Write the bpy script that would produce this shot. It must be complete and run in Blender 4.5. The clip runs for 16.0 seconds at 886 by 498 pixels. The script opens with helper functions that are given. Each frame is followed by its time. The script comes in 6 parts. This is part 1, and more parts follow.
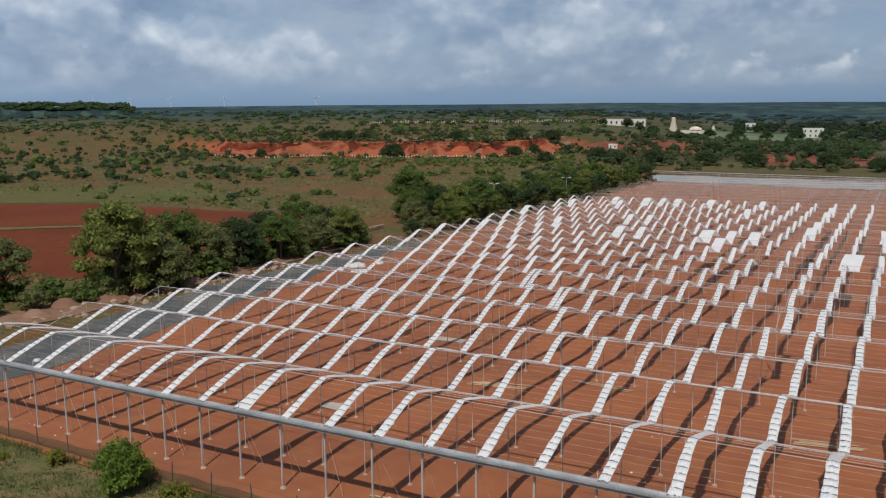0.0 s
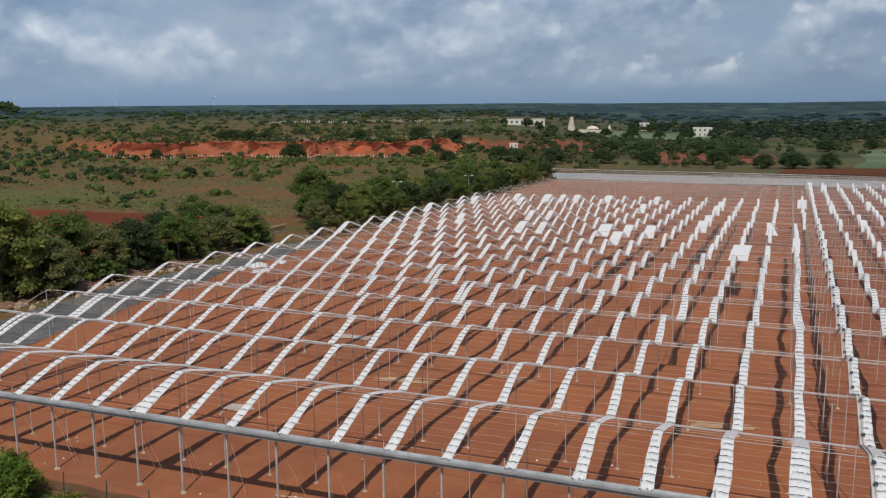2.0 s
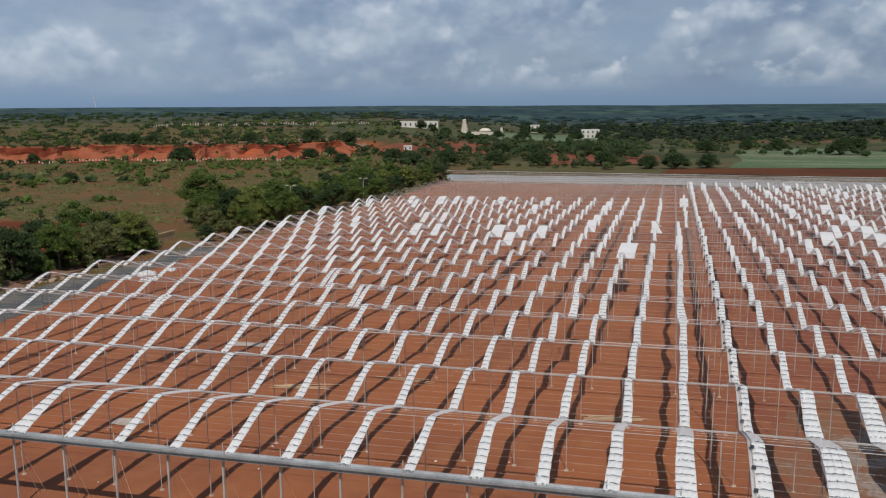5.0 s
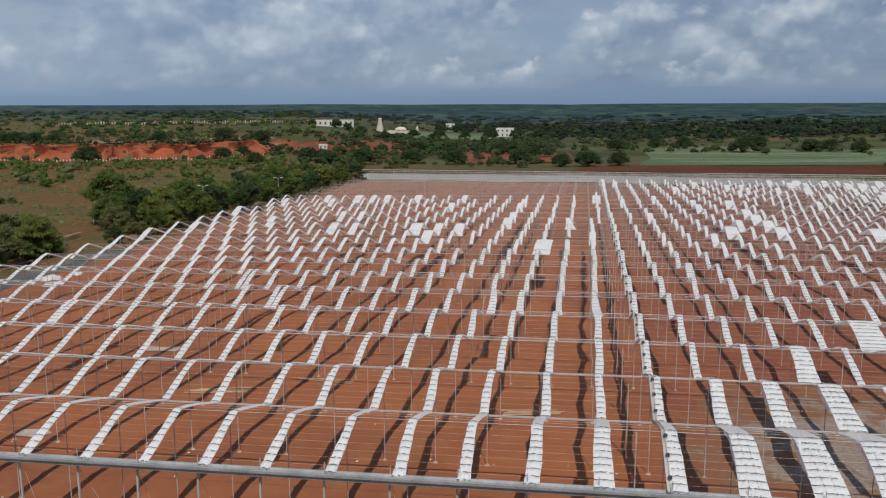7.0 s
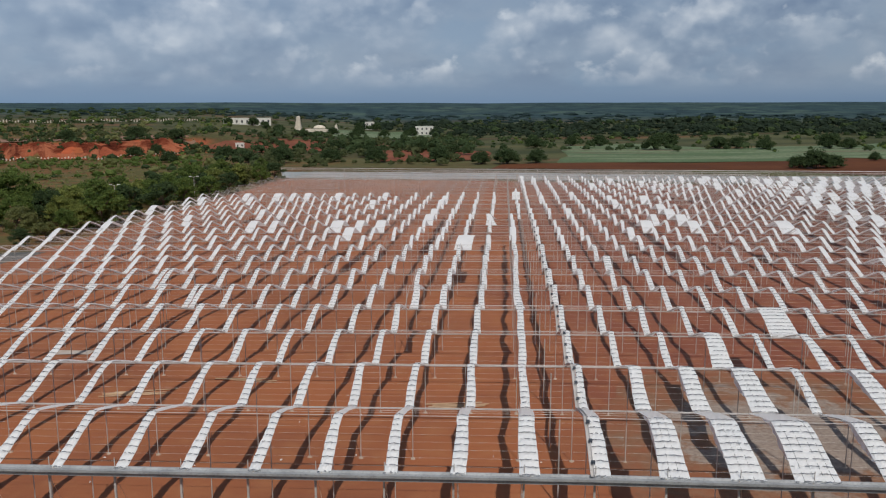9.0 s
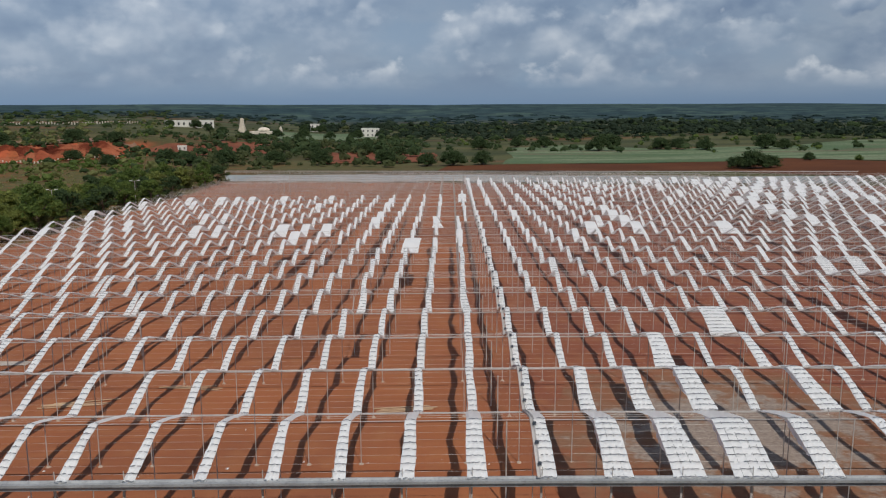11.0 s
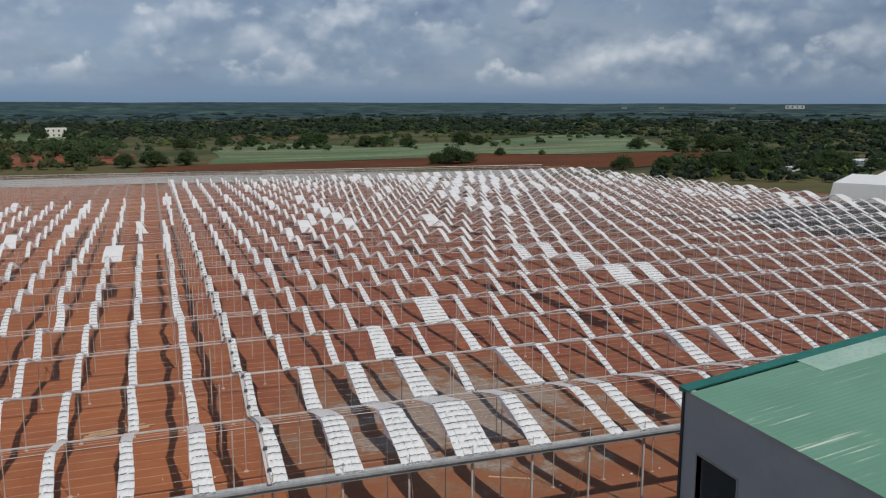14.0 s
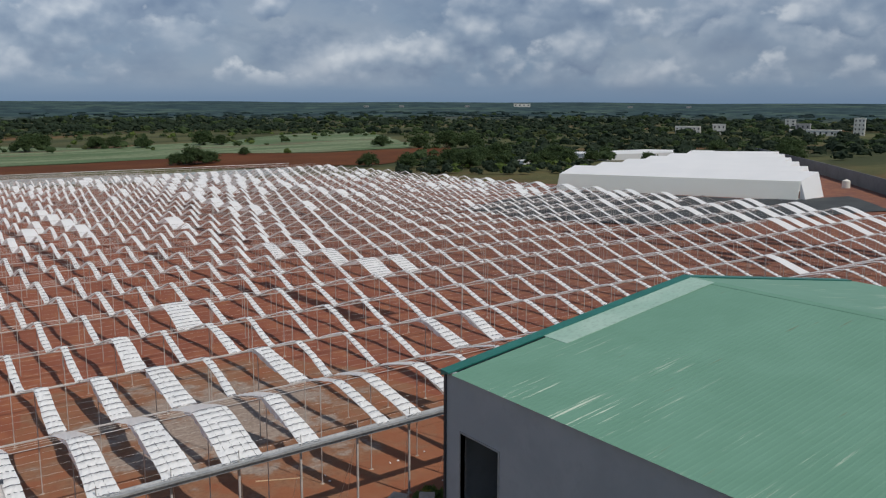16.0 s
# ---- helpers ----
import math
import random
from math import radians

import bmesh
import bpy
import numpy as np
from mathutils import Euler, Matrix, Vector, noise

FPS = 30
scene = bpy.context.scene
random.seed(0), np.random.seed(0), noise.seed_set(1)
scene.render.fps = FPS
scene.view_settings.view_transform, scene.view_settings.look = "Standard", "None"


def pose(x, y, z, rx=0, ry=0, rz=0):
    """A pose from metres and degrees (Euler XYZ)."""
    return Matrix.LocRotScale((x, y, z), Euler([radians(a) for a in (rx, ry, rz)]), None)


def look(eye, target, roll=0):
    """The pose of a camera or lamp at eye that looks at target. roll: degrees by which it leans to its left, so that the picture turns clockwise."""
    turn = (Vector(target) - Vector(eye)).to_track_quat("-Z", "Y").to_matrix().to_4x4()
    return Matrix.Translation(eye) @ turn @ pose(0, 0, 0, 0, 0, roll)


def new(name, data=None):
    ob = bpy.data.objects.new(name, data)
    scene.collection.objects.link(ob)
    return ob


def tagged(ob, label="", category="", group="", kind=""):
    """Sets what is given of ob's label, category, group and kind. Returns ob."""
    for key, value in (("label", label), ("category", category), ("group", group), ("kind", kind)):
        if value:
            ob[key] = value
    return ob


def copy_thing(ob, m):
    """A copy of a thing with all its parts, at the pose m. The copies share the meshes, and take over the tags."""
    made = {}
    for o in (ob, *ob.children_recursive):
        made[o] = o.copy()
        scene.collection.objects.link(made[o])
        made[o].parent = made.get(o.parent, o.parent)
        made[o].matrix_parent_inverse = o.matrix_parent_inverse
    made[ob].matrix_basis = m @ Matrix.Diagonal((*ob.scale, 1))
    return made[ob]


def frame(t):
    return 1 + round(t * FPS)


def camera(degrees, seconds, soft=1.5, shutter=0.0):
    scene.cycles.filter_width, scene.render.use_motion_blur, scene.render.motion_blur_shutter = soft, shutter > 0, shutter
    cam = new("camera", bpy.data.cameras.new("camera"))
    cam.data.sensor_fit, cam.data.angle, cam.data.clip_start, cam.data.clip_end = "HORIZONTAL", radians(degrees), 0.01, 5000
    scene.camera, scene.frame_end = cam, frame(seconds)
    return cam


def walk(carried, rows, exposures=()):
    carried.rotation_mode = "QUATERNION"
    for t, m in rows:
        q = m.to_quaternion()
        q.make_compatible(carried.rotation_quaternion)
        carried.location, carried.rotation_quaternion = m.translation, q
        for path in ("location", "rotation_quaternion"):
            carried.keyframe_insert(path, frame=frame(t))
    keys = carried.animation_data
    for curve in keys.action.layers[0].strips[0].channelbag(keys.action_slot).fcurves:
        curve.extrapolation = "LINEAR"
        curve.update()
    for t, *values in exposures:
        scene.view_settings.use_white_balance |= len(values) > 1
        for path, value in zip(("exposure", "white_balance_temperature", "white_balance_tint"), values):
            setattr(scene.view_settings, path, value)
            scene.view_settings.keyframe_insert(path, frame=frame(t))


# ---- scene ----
cam = camera(55.4, 16.0, soft=1.25)
PATH = [
    (0, (-4.0, -35.011, 21.278), (-4.954, -33.286, 20.938), -0.5),
    (0.5, (-3.979, -34.881, 21.187), (-4.886, -33.131, 20.848), -0.5),
    (1, (-3.977, -34.812, 21.071), (-4.856, -33.048, 20.731), -0.5),
    (1.5, (-4.024, -34.782, 20.955), (-4.842, -32.988, 20.616), -0.5),
    (2, (-4.057, -34.776, 20.804), (-4.807, -32.954, 20.463), -0.4),
    (2.5, (-4.011, -34.684, 20.691), (-4.713, -32.843, 20.349), -0.5),
    (3, (-4.003, -34.651, 20.642), (-4.671, -32.797, 20.3), -0.5),
    (3.5, (-3.963, -34.651, 20.64), (-4.604, -32.787, 20.296), -0.5),
    (4, (-3.945, -34.768, 20.72), (-4.549, -32.892, 20.379), -0.4),
    (6.5, (-3.939, -34.817, 20.895), (-4.315, -32.883, 20.555), -0.3),
    (7, (-4.015, -34.823, 20.835), (-4.342, -32.88, 20.494), -0.2),
    (7.5, (-4.044, -34.84, 20.749), (-4.324, -32.889, 20.408), -0.2),
    (8, (-4.107, -34.835, 20.609), (-4.336, -32.878, 20.266), -0.2),
    (8.5, (-4.144, -34.814, 20.502), (-4.32, -32.852, 20.157), -0.1),
    (11, (-4.044, -34.927, 20.703), (-4.061, -32.956, 20.362), -0.1),
    (11.5, (-4.089, -34.916, 20.704), (-4.018, -32.947, 20.362), -0.0),
    (12, (-4.144, -34.845, 20.705), (-3.963, -32.882, 20.362), 0.0),
    (12.5, (-4.187, -34.834, 20.665), (-3.911, -32.883, 20.321), -0.0),
    (13, (-4.259, -34.77, 20.618), (-3.832, -32.848, 20.272), 0.1),
    (13.5, (-4.228, -34.713, 20.66), (-3.711, -32.812, 20.316), 0.1),
    (14, (-4.26, -34.632, 20.712), (-3.615, -32.77, 20.368), 0.2),
    (14.5, (-4.279, -34.574, 20.703), (-3.533, -32.75, 20.36), 0.2),
    (15, (-4.375, -34.386, 20.658), (-3.479, -32.632, 20.315), 0.2),
    (15.5, (-4.381, -34.361, 20.57), (-3.349, -32.683, 20.226), 0.2),
    (16, (-4.525, -34.315, 20.47), (-3.361, -32.725, 20.125), 0.2),
]
walk(cam, [(t, look(eye, target, roll)) for t, eye, target, roll in PATH],
     exposures=[(0, 0.05), (2, 0.05), (4, 0.0), (8, -0.04), (12, -0.08), (14, -0.05), (16, 0.0)])

# ---- light ----
SUN_EL, SUN_AZ = radians(56.0), radians(163.5)
world = bpy.data.worlds.new("sky")
scene.world = world
world.use_nodes = True
wn, wl = world.node_tree.nodes, world.node_tree.links
wn.clear()


def wnode(kind, **kw):
    n = wn.new(kind)
    for k, v in kw.items():
        n.inputs[k].default_value = v
    return n


def wmath(op, a, b=None):
    n = wn.new("ShaderNodeMath")
    n.operation = op
    for i, v in enumerate((a, b)):
        if v is None:
            continue
        if isinstance(v, (int, float)):
            n.inputs[i].default_value = v
        else:
            wl.new(v, n.inputs[i])
    return n.outputs[0]


def wmix(fac, a, b):
    n = wn.new("ShaderNodeMix")
    n.data_type = "RGBA"
    for s, v in ((0, fac), (6, a), (7, b)):
        if isinstance(v, (tuple, float, int)):
            n.inputs[s].default_value = v
        else:
            wl.new(v, n.inputs[s])
    return n.outputs[2]


def wramp(v, stops):
    n = wn.new("ShaderNodeValToRGB")
    e = n.color_ramp.elements
    while len(e) < len(stops):
        e.new(0.5)
    for el, (p, c) in zip(e, stops):
        el.position, el.color = p, (c, c, c, 1) if isinstance(c, (int, float)) else (*c, 1)
    wl.new(v, n.inputs[0])
    return n.outputs[0]


sky = wn.new("ShaderNodeTexSky")
sky.sky_type, sky.sun_disc, sky.sun_elevation, sky.sun_rotation = "NISHITA", False, SUN_EL, SUN_AZ
coord = wn.new("ShaderNodeTexCoord")
sep = wn.new("ShaderNodeSeparateXYZ")
wl.new(coord.outputs["Generated"], sep.inputs[0])
up = wmath("MAXIMUM", sep.outputs[2], 0.0)
# clouds lie on a high plane, so that they shrink and crowd together towards the horizon


def wplane(shift, depth=0.42):
    """The direction of view carried up to the plane of the clouds."""
    far = wmath("DIVIDE", 1.0, wmath("ADD", up, depth))
    comb = wn.new("ShaderNodeCombineXYZ")
    wl.new(wmath("ADD", wmath("MULTIPLY", sep.outputs[0], far), shift[0]), comb.inputs[0])
    wl.new(wmath("ADD", wmath("MULTIPLY", sep.outputs[1], far), shift[1]), comb.inputs[1])
    comb.inputs[2].default_value = shift[2]
    return comb.outputs[0]


def wnoise(scale, detail, rough, at):
    n = wnode("ShaderNodeTexNoise", Scale=scale, Detail=detail, Roughness=rough)
    wl.new(at, n.inputs["Vector"])
    return n.outputs[0]


def wheap(lift, shift, big, cell, fine):
    """Cumulus, standing upright far off: broad noise carrying rounded puffs."""
    comb = wn.new("ShaderNodeCombineXYZ")
    for axis, (size, ofs) in enumerate(((2.4, shift[0]), (2.4, shift[1]), (3.3, shift[2] + 3.3 * lift))):
        wl.new(wmath("ADD", wmath("MULTIPLY", sep.outputs[axis], size), ofs), comb.inputs[axis])
    at = comb.outputs[0]
    v = wnode("ShaderNodeTexVoronoi", Scale=cell, Detail=1.5, Roughness=0.5)
    v.normalize = True
    wl.new(at, v.inputs["Vector"])
    n = wnoise(big, fine, 0.52, at)
    return wmath("ADD", wmath("MULTIPLY", n, 0.78), wmath("MULTIPLY", wmath("SUBTRACT", 1.0, v.outputs["Distance"]), 0.22))


plain = wramp(up, [(0.0, (0.172, 0.272, 0.42)), (0.025, (0.206, 0.31, 0.458)), (0.07, (0.25, 0.347, 0.488)), (0.3, (0.15, 0.22, 0.35)), (1.0, (0.07, 0.125, 0.23))])
rise = wramp(up, [(0.004, 0.0), (0.03, 0.7), (0.07, 1.0), (0.3, 0.9), (0.6, 0.2)])
deck = wramp(wnoise(2.4, 6.0, 0.55, wplane((3.1, 1.7, 0.4))), [(0.40, 0.0), (0.62, 1.0)])
c1 = wmix(wmath("MULTIPLY", deck, wmath("MULTIPLY", rise, 0.8)), plain, (0.325, 0.39, 0.49, 1))
bank = wramp(wnoise(2.6, 6.0, 0.52, wplane((0.4, 5.2, 1.3), 0.34)), [(0.48, 0.0), (0.64, 1.0)])
c2 = wmix(wmath("MULTIPLY", bank, rise), c1, (0.16, 0.235, 0.37, 1))


def wlayer(under, shift, big, cell, fine, lo, hi, step, fade):
    """One layer of heaps over what lies under it: lit tops, grey flat bases."""
    low, high = wheap(0.0, shift, big, cell, fine), wheap(step, shift, big, cell, max(2.0, fine - 3.0))
    cover = wmath("MULTIPLY", wramp(low, [(lo, 0.0), (hi, 1.0)]), fade)
    lit = wmath("ADD", wmath("MULTIPLY", wmath("SUBTRACT", low, high), 2.5), 0.42)
    tone = wramp(lit, [(0.14, (0.16, 0.232, 0.368)), (0.40, (0.262, 0.343, 0.472)), (0.58, (0.40, 0.472, 0.585)), (0.80, (0.62, 0.675, 0.755))])
    return wmix(cover, under, tone)


east = wramp(wmath("ADD", wmath("MULTIPLY", sep.outputs[0], 0.5), 0.5), [(0.22, 0.25), (0.55, 1.0)])
c3 = wlayer(c2, (2.2, 0.9, 2.1), 2.8, 7.0, 7.0, 0.49, 0.60, 0.028, wramp(up, [(0.012, 0.0), (0.035, 0.7), (0.07, 0.9), (0.3, 0.8), (0.55, 0.1)]))
c4 = wlayer(c3, (7.3, 4.6, 5.3), 4.6, 12.0, 6.0, 0.54, 0.59, 0.018, wmath("MULTIPLY", east, wramp(up, [(0.016, 0.0), (0.035, 0.9), (0.12, 0.95), (0.25, 0.4), (0.4, 0.0)])))
side = wn.new("ShaderNodeVectorMath")
side.operation = "SCALE"
wl.new(c4, side.inputs[0])
wl.new(wmath("SUBTRACT", 0.95, wmath("MULTIPLY", sep.outputs[0], 0.16)), side.inputs["Scale"])
clouds = side.outputs[0]
blue = wn.new("ShaderNodeVectorMath")
blue.operation = "SCALE"
blue.inputs["Scale"].default_value = 0.09
wl.new(sky.outputs[0], blue.inputs[0])
both = wmix(0.9, blue.outputs[0], clouds)
back = wn.new("ShaderNodeBackground")
back.inputs[1].default_value = 1.0
wl.new(both, back.inputs[0])
wl.new(back.outputs[0], wn.new("ShaderNodeOutputWorld").inputs[0])

sun = new("sun", bpy.data.lights.new("sun", "SUN"))
sun.data.energy, sun.data.angle, sun.data.color = 3.2, radians(0.6), (1.0, 0.95, 0.87)
sun.matrix_world = look((0, 0, 60), (0 - 60 * math.cos(SUN_EL) * math.sin(SUN_AZ), 0 - 60 * math.cos(SUN_EL) * math.cos(SUN_AZ), 60 - 60 * math.sin(SUN_EL)))


# ---- materials ----
class Mat:
    """A small builder of node materials."""

    def __init__(self, name, rough=0.8, metal=0.0):
        self.m = bpy.data.materials.new(name)
        self.m.use_nodes = True
        self.n, self.l = self.m.node_tree.nodes, self.m.node_tree.links
        self.b = self.n["Principled BSDF"]
        self.b.inputs["Roughness"].default_value, self.b.inputs["Metallic"].default_value = rough, metal
        if rough >= 0.98:
            self.b.inputs["Specular IOR Level"].default_value = 0.2
        self.pos = self.n.new("ShaderNodeNewGeometry").outputs["Position"]

    def put(self, sock, v):
        if hasattr(v, "is_output"):
            self.l.new(v, sock)
        elif isinstance(v, tuple) and len(v) == 3 and sock.type == "RGBA":
            sock.default_value = (*v, 1)
        else:
            sock.default_value = v

    def noise(self, scale, detail=4, rough=0.55, stretch=(1, 1, 1), at=None):
        mp = self.n.new("ShaderNodeMapping")
        mp.inputs["Scale"].default_value = stretch
        self.l.new(at or self.pos, mp.inputs[0])
        t = self.n.new("ShaderNodeTexNoise")
        t.inputs["Scale"].default_value, t.inputs["Detail"].default_value, t.inputs["Roughness"].default_value = scale, detail, rough
        self.l.new(mp.outputs[0], t.inputs["Vector"])
        return t.outputs[0]

    def step(self, v, lo, hi):
        r = self.n.new("ShaderNodeMapRange")
        r.interpolation_type = "SMOOTHSTEP"
        r.inputs["From Min"].default_value, r.inputs["From Max"].default_value = lo, hi
        self.l.new(v, r.inputs[0])
        return r.outputs[0]

    def math(self, op, a, b=0.0):
        t = self.n.new("ShaderNodeMath")
        t.operation = op
        self.put(t.inputs[0], a)
        self.put(t.inputs[1], b)
        return t.outputs[0]

    def mix(self, fac, a, b):
        t = self.n.new("ShaderNodeMix")
        t.data_type = "RGBA"
        self.put(t.inputs[0], fac)
        self.put(t.inputs[6], a)
        self.put(t.inputs[7], b)
        return t.outputs[2]

    def axis(self, k):
        s = self.n.new("ShaderNodeSeparateXYZ")
        self.l.new(self.pos, s.inputs[0])
        return s.outputs[k]

    def random(self):
        return self.n.new("ShaderNodeObjectInfo").outputs["Random"]

    def island(self):
        return self.n.new("ShaderNodeNewGeometry").outputs["Random Per Island"]

    def bump(self, v, strength=0.3, dist=0.05):
        t = self.n.new("ShaderNodeBump")
        t.inputs["Strength"].default_value, t.inputs["Distance"].default_value = strength, dist
        self.l.new(v, t.inputs["Height"])
        self.l.new(t.outputs[0], self.b.inputs["Normal"])

    def color(self, v):
        self.put(self.b.inputs["Base Color"], v)
        return self

    def thin(self, amount, tint):
        """Lets part of the light pass as through thin leaf or film."""
        t = self.n.new("ShaderNodeBsdfTranslucent")
        self.put(t.inputs[0], tint)
        mx = self.n.new("ShaderNodeMixShader")
        mx.inputs[0].default_value = amount
        out = self.n["Material Output"]
        self.l.new(self.b.outputs[0], mx.inputs[1])
        self.l.new(t.outputs[0], mx.inputs[2])
        self.l.new(mx.outputs[0], out.inputs[0])
        return self


def two_scale(name, a, b, big, small, rough=0.8, metal=0.0, bump=0.2, dist=0.02, amount=0.6):
    q = Mat(name, rough, metal)
    base = q.mix(q.step(q.noise(big), 0.35, 0.65), a, b)
    dark = tuple(c * amount for c in a)
    fine = q.noise(small, 6)
    q.color(q.mix(q.math("MULTIPLY", q.step(fine, 0.45, 0.75), 0.6), base, dark))
    if bump:
        q.bump(fine, bump, dist)
    return q.m


def soil_material():
    q = Mat("red_soil", 0.95)
    big = q.step(q.noise(0.06, 5), 0.35, 0.68)
    mid = q.step(q.noise(0.5, 6, 0.6), 0.42, 0.7)
    fine = q.noise(6.0, 8, 0.65)
    rake = q.noise(1.0, 3, 0.5, (0.05, 3.2, 1.0))
    c = q.mix(big, (0.315, 0.100, 0.034), (0.235, 0.075, 0.029))
    side = q.math("ADD", q.axis(0), q.math("MULTIPLY", q.noise(0.03, 4), 60.0))
    c = q.mix(q.math("MULTIPLY", q.step(side, 20.0, 44.0), 0.9), c, (0.200, 0.057, 0.030))
    c = q.mix(q.math("MULTIPLY", q.step(side, 50.0, 105.0), 0.75), c, (0.135, 0.058, 0.040))
    c = q.mix(q.math("MULTIPLY", mid, 0.4), c, (0.35, 0.142, 0.055))
    c = q.mix(q.math("MULTIPLY", q.math("MULTIPLY", q.step(rake, 0.45, 0.62), q.step(q.noise(0.11, 4), 0.4, 0.62)), 0.42), c, (0.205, 0.060, 0.028))
    c = q.mix(q.math("MULTIPLY", q.step(fine, 0.55, 0.8), 0.4), c, (0.18, 0.055, 0.027))
    q.color(c)
    q.bump(fine, 0.5, 0.06)
    return q.m


def land_material():
    """Dry red scrub land near by, greener farmland and bush farther out, haze-tinted beyond."""
    q = Mat("scrub_land", 1.0)
    x, y = q.axis(0), q.axis(1)
    n1 = q.noise(0.012, 6, 0.6)
    n2 = q.noise(0.07, 6, 0.65)
    n3 = q.noise(0.6, 6, 0.7)
    soil = q.mix(q.step(n3, 0.4, 0.7), (0.168, 0.078, 0.030), (0.112, 0.062, 0.024))
    grass = q.mix(q.step(n3, 0.35, 0.7), (0.125, 0.098, 0.034), (0.055, 0.060, 0.019))
    near = q.mix(q.step(q.math("ADD", q.math("MULTIPLY", n2, 0.75), q.math("MULTIPLY", n1, 0.25)), 0.43, 0.56), soil, grass)
    near = q.mix(q.math("MULTIPLY", q.step(q.noise(0.16, 7, 0.7, (0.5, 1.0, 1.0)), 0.52, 0.68), 0.75), near, (0.18, 0.128, 0.05))
    near = q.mix(q.math("MULTIPLY", q.step(q.noise(0.33, 8, 0.72), 0.53, 0.62), 0.8), near, (0.045, 0.055, 0.016))
    band = q.noise(0.02, 5, 0.6, (0.35, 1.0, 1.0))
    farm = q.mix(q.step(band, 0.42, 0.6), (0.042, 0.05, 0.020), (0.088, 0.088, 0.036))
    farm = q.mix(q.math("MULTIPLY", q.step(q.noise(0.011, 4, 0.6, (0.4, 1.2, 1)), 0.54, 0.64), 0.7), farm, (0.17, 0.08, 0.042))
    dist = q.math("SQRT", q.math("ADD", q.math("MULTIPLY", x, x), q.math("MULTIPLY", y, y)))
    side = q.math("ADD", q.math("ADD", y, q.math("MULTIPLY", x, 0.9)), q.math("MULTIPLY", n1, 160.0))
    far = q.math("MAXIMUM", q.step(side, 240.0, 480.0), q.step(dist, 560.0, 1000.0))
    c = q.mix(far, near, farm)
    swing = q.n.new("ShaderNodeCombineXYZ")
    q.l.new(q.math("MULTIPLY", q.math("ARCTAN2", x, y), 7.0), swing.inputs[0])
    q.l.new(q.math("MULTIPLY", q.math("LOGARITHM", dist, 2.718), 7.0), swing.inputs[1])
    bands = q.noise(1.0, 5, 0.6, at=swing.outputs[0])
    tufts = q.noise(6.0, 5, 0.62, (1.0, 0.24, 1.0), swing.outputs[0])
    # distance haze is put into the colour: far ground turns blue-green
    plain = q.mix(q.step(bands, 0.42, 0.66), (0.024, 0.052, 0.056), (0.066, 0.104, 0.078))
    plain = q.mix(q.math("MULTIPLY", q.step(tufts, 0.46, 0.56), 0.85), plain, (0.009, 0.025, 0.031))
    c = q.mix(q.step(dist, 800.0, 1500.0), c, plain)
    n = q.n.new("ShaderNodeNewGeometry").outputs["Normal"]
    s = q.n.new("ShaderNodeSeparateXYZ")
    q.l.new(n, s.inputs[0])
    steep = q.step(s.outputs[2], 0.975, 0.88)
    cut = q.mix(q.step(q.noise(0.25, 5, 0.6, (1, 1, 5)), 0.4, 0.65), (0.42, 0.10, 0.042), (0.27, 0.065, 0.032))
    c = q.mix(steep, c, cut)
    q.color(c)
    q.bump(n3, 0.4, 0.3)
    return q.m


def film_material():
    q = Mat("white_film", 0.38)
    fold = q.noise(4.0, 6, 0.65)
    crease = q.noise(14.0, 4, 0.6, (1.0, 0.35, 1.0))
    # bluish shade of folds and creases is mixed into the film's white
    c = q.mix(q.math("MULTIPLY", q.step(q.noise(0.8, 4), 0.42, 0.72), 0.4), (0.90, 0.905, 0.90), (0.76, 0.785, 0.81))
    q.color(q.mix(q.math("MULTIPLY", q.step(crease, 0.52, 0.70), 0.22), c, (0.62, 0.66, 0.71)))
    q.bump(q.math("ADD", fold, q.math("MULTIPLY", crease, 0.4)), 0.5, 0.05)
    q.thin(0.34, (0.9, 0.9, 0.9))
    return q.m


def leaf_material(name, a, b):
    q = Mat(name, 0.8)
    q.b.inputs["Specular IOR Level"].default_value = 0.2
    q.color(q.mix(q.step(q.noise(0.8, 3), 0.35, 0.7), q.mix(q.island(), a, b), tuple(v * 0.72 for v in a)))
    q.thin(0.34, tuple(min(1, v * 1.6) for v in b))
    return q.m


def roof_material():
    q = Mat("green_roof_paint", 0.5)
    worn = q.noise(0.35, 5, 0.6)
    streak = q.noise(1.0, 6, 0.72, (0.075, 6.5, 1.0))
    low = q.step(q.math("ADD", q.axis(0), q.math("MULTIPLY", q.noise(0.2, 3), 11.0)), 32.5, 23.7)
    high = q.step(q.axis(0), 33.5, 34.0)
    patch = q.math("MULTIPLY", q.math("MAXIMUM", low, high), q.step(q.noise(0.16, 3), 0.42, 0.56))
    c = q.mix(q.step(worn, 0.3, 0.75), (0.125, 0.26, 0.178), (0.145, 0.29, 0.205))
    c = q.mix(q.math("MULTIPLY", q.math("MULTIPLY", q.step(streak, 0.592, 0.63), patch), 0.9), c, (0.56, 0.63, 0.50))
    c = q.mix(q.math("MULTIPLY", q.step(q.noise(1.0, 5, 0.6, (0.3, 5.0, 1)), 0.68, 0.74), 0.8), c, (0.16, 0.13, 0.07))
    q.color(c)
    q.bump(worn, 0.1, 0.02)
    return q.m


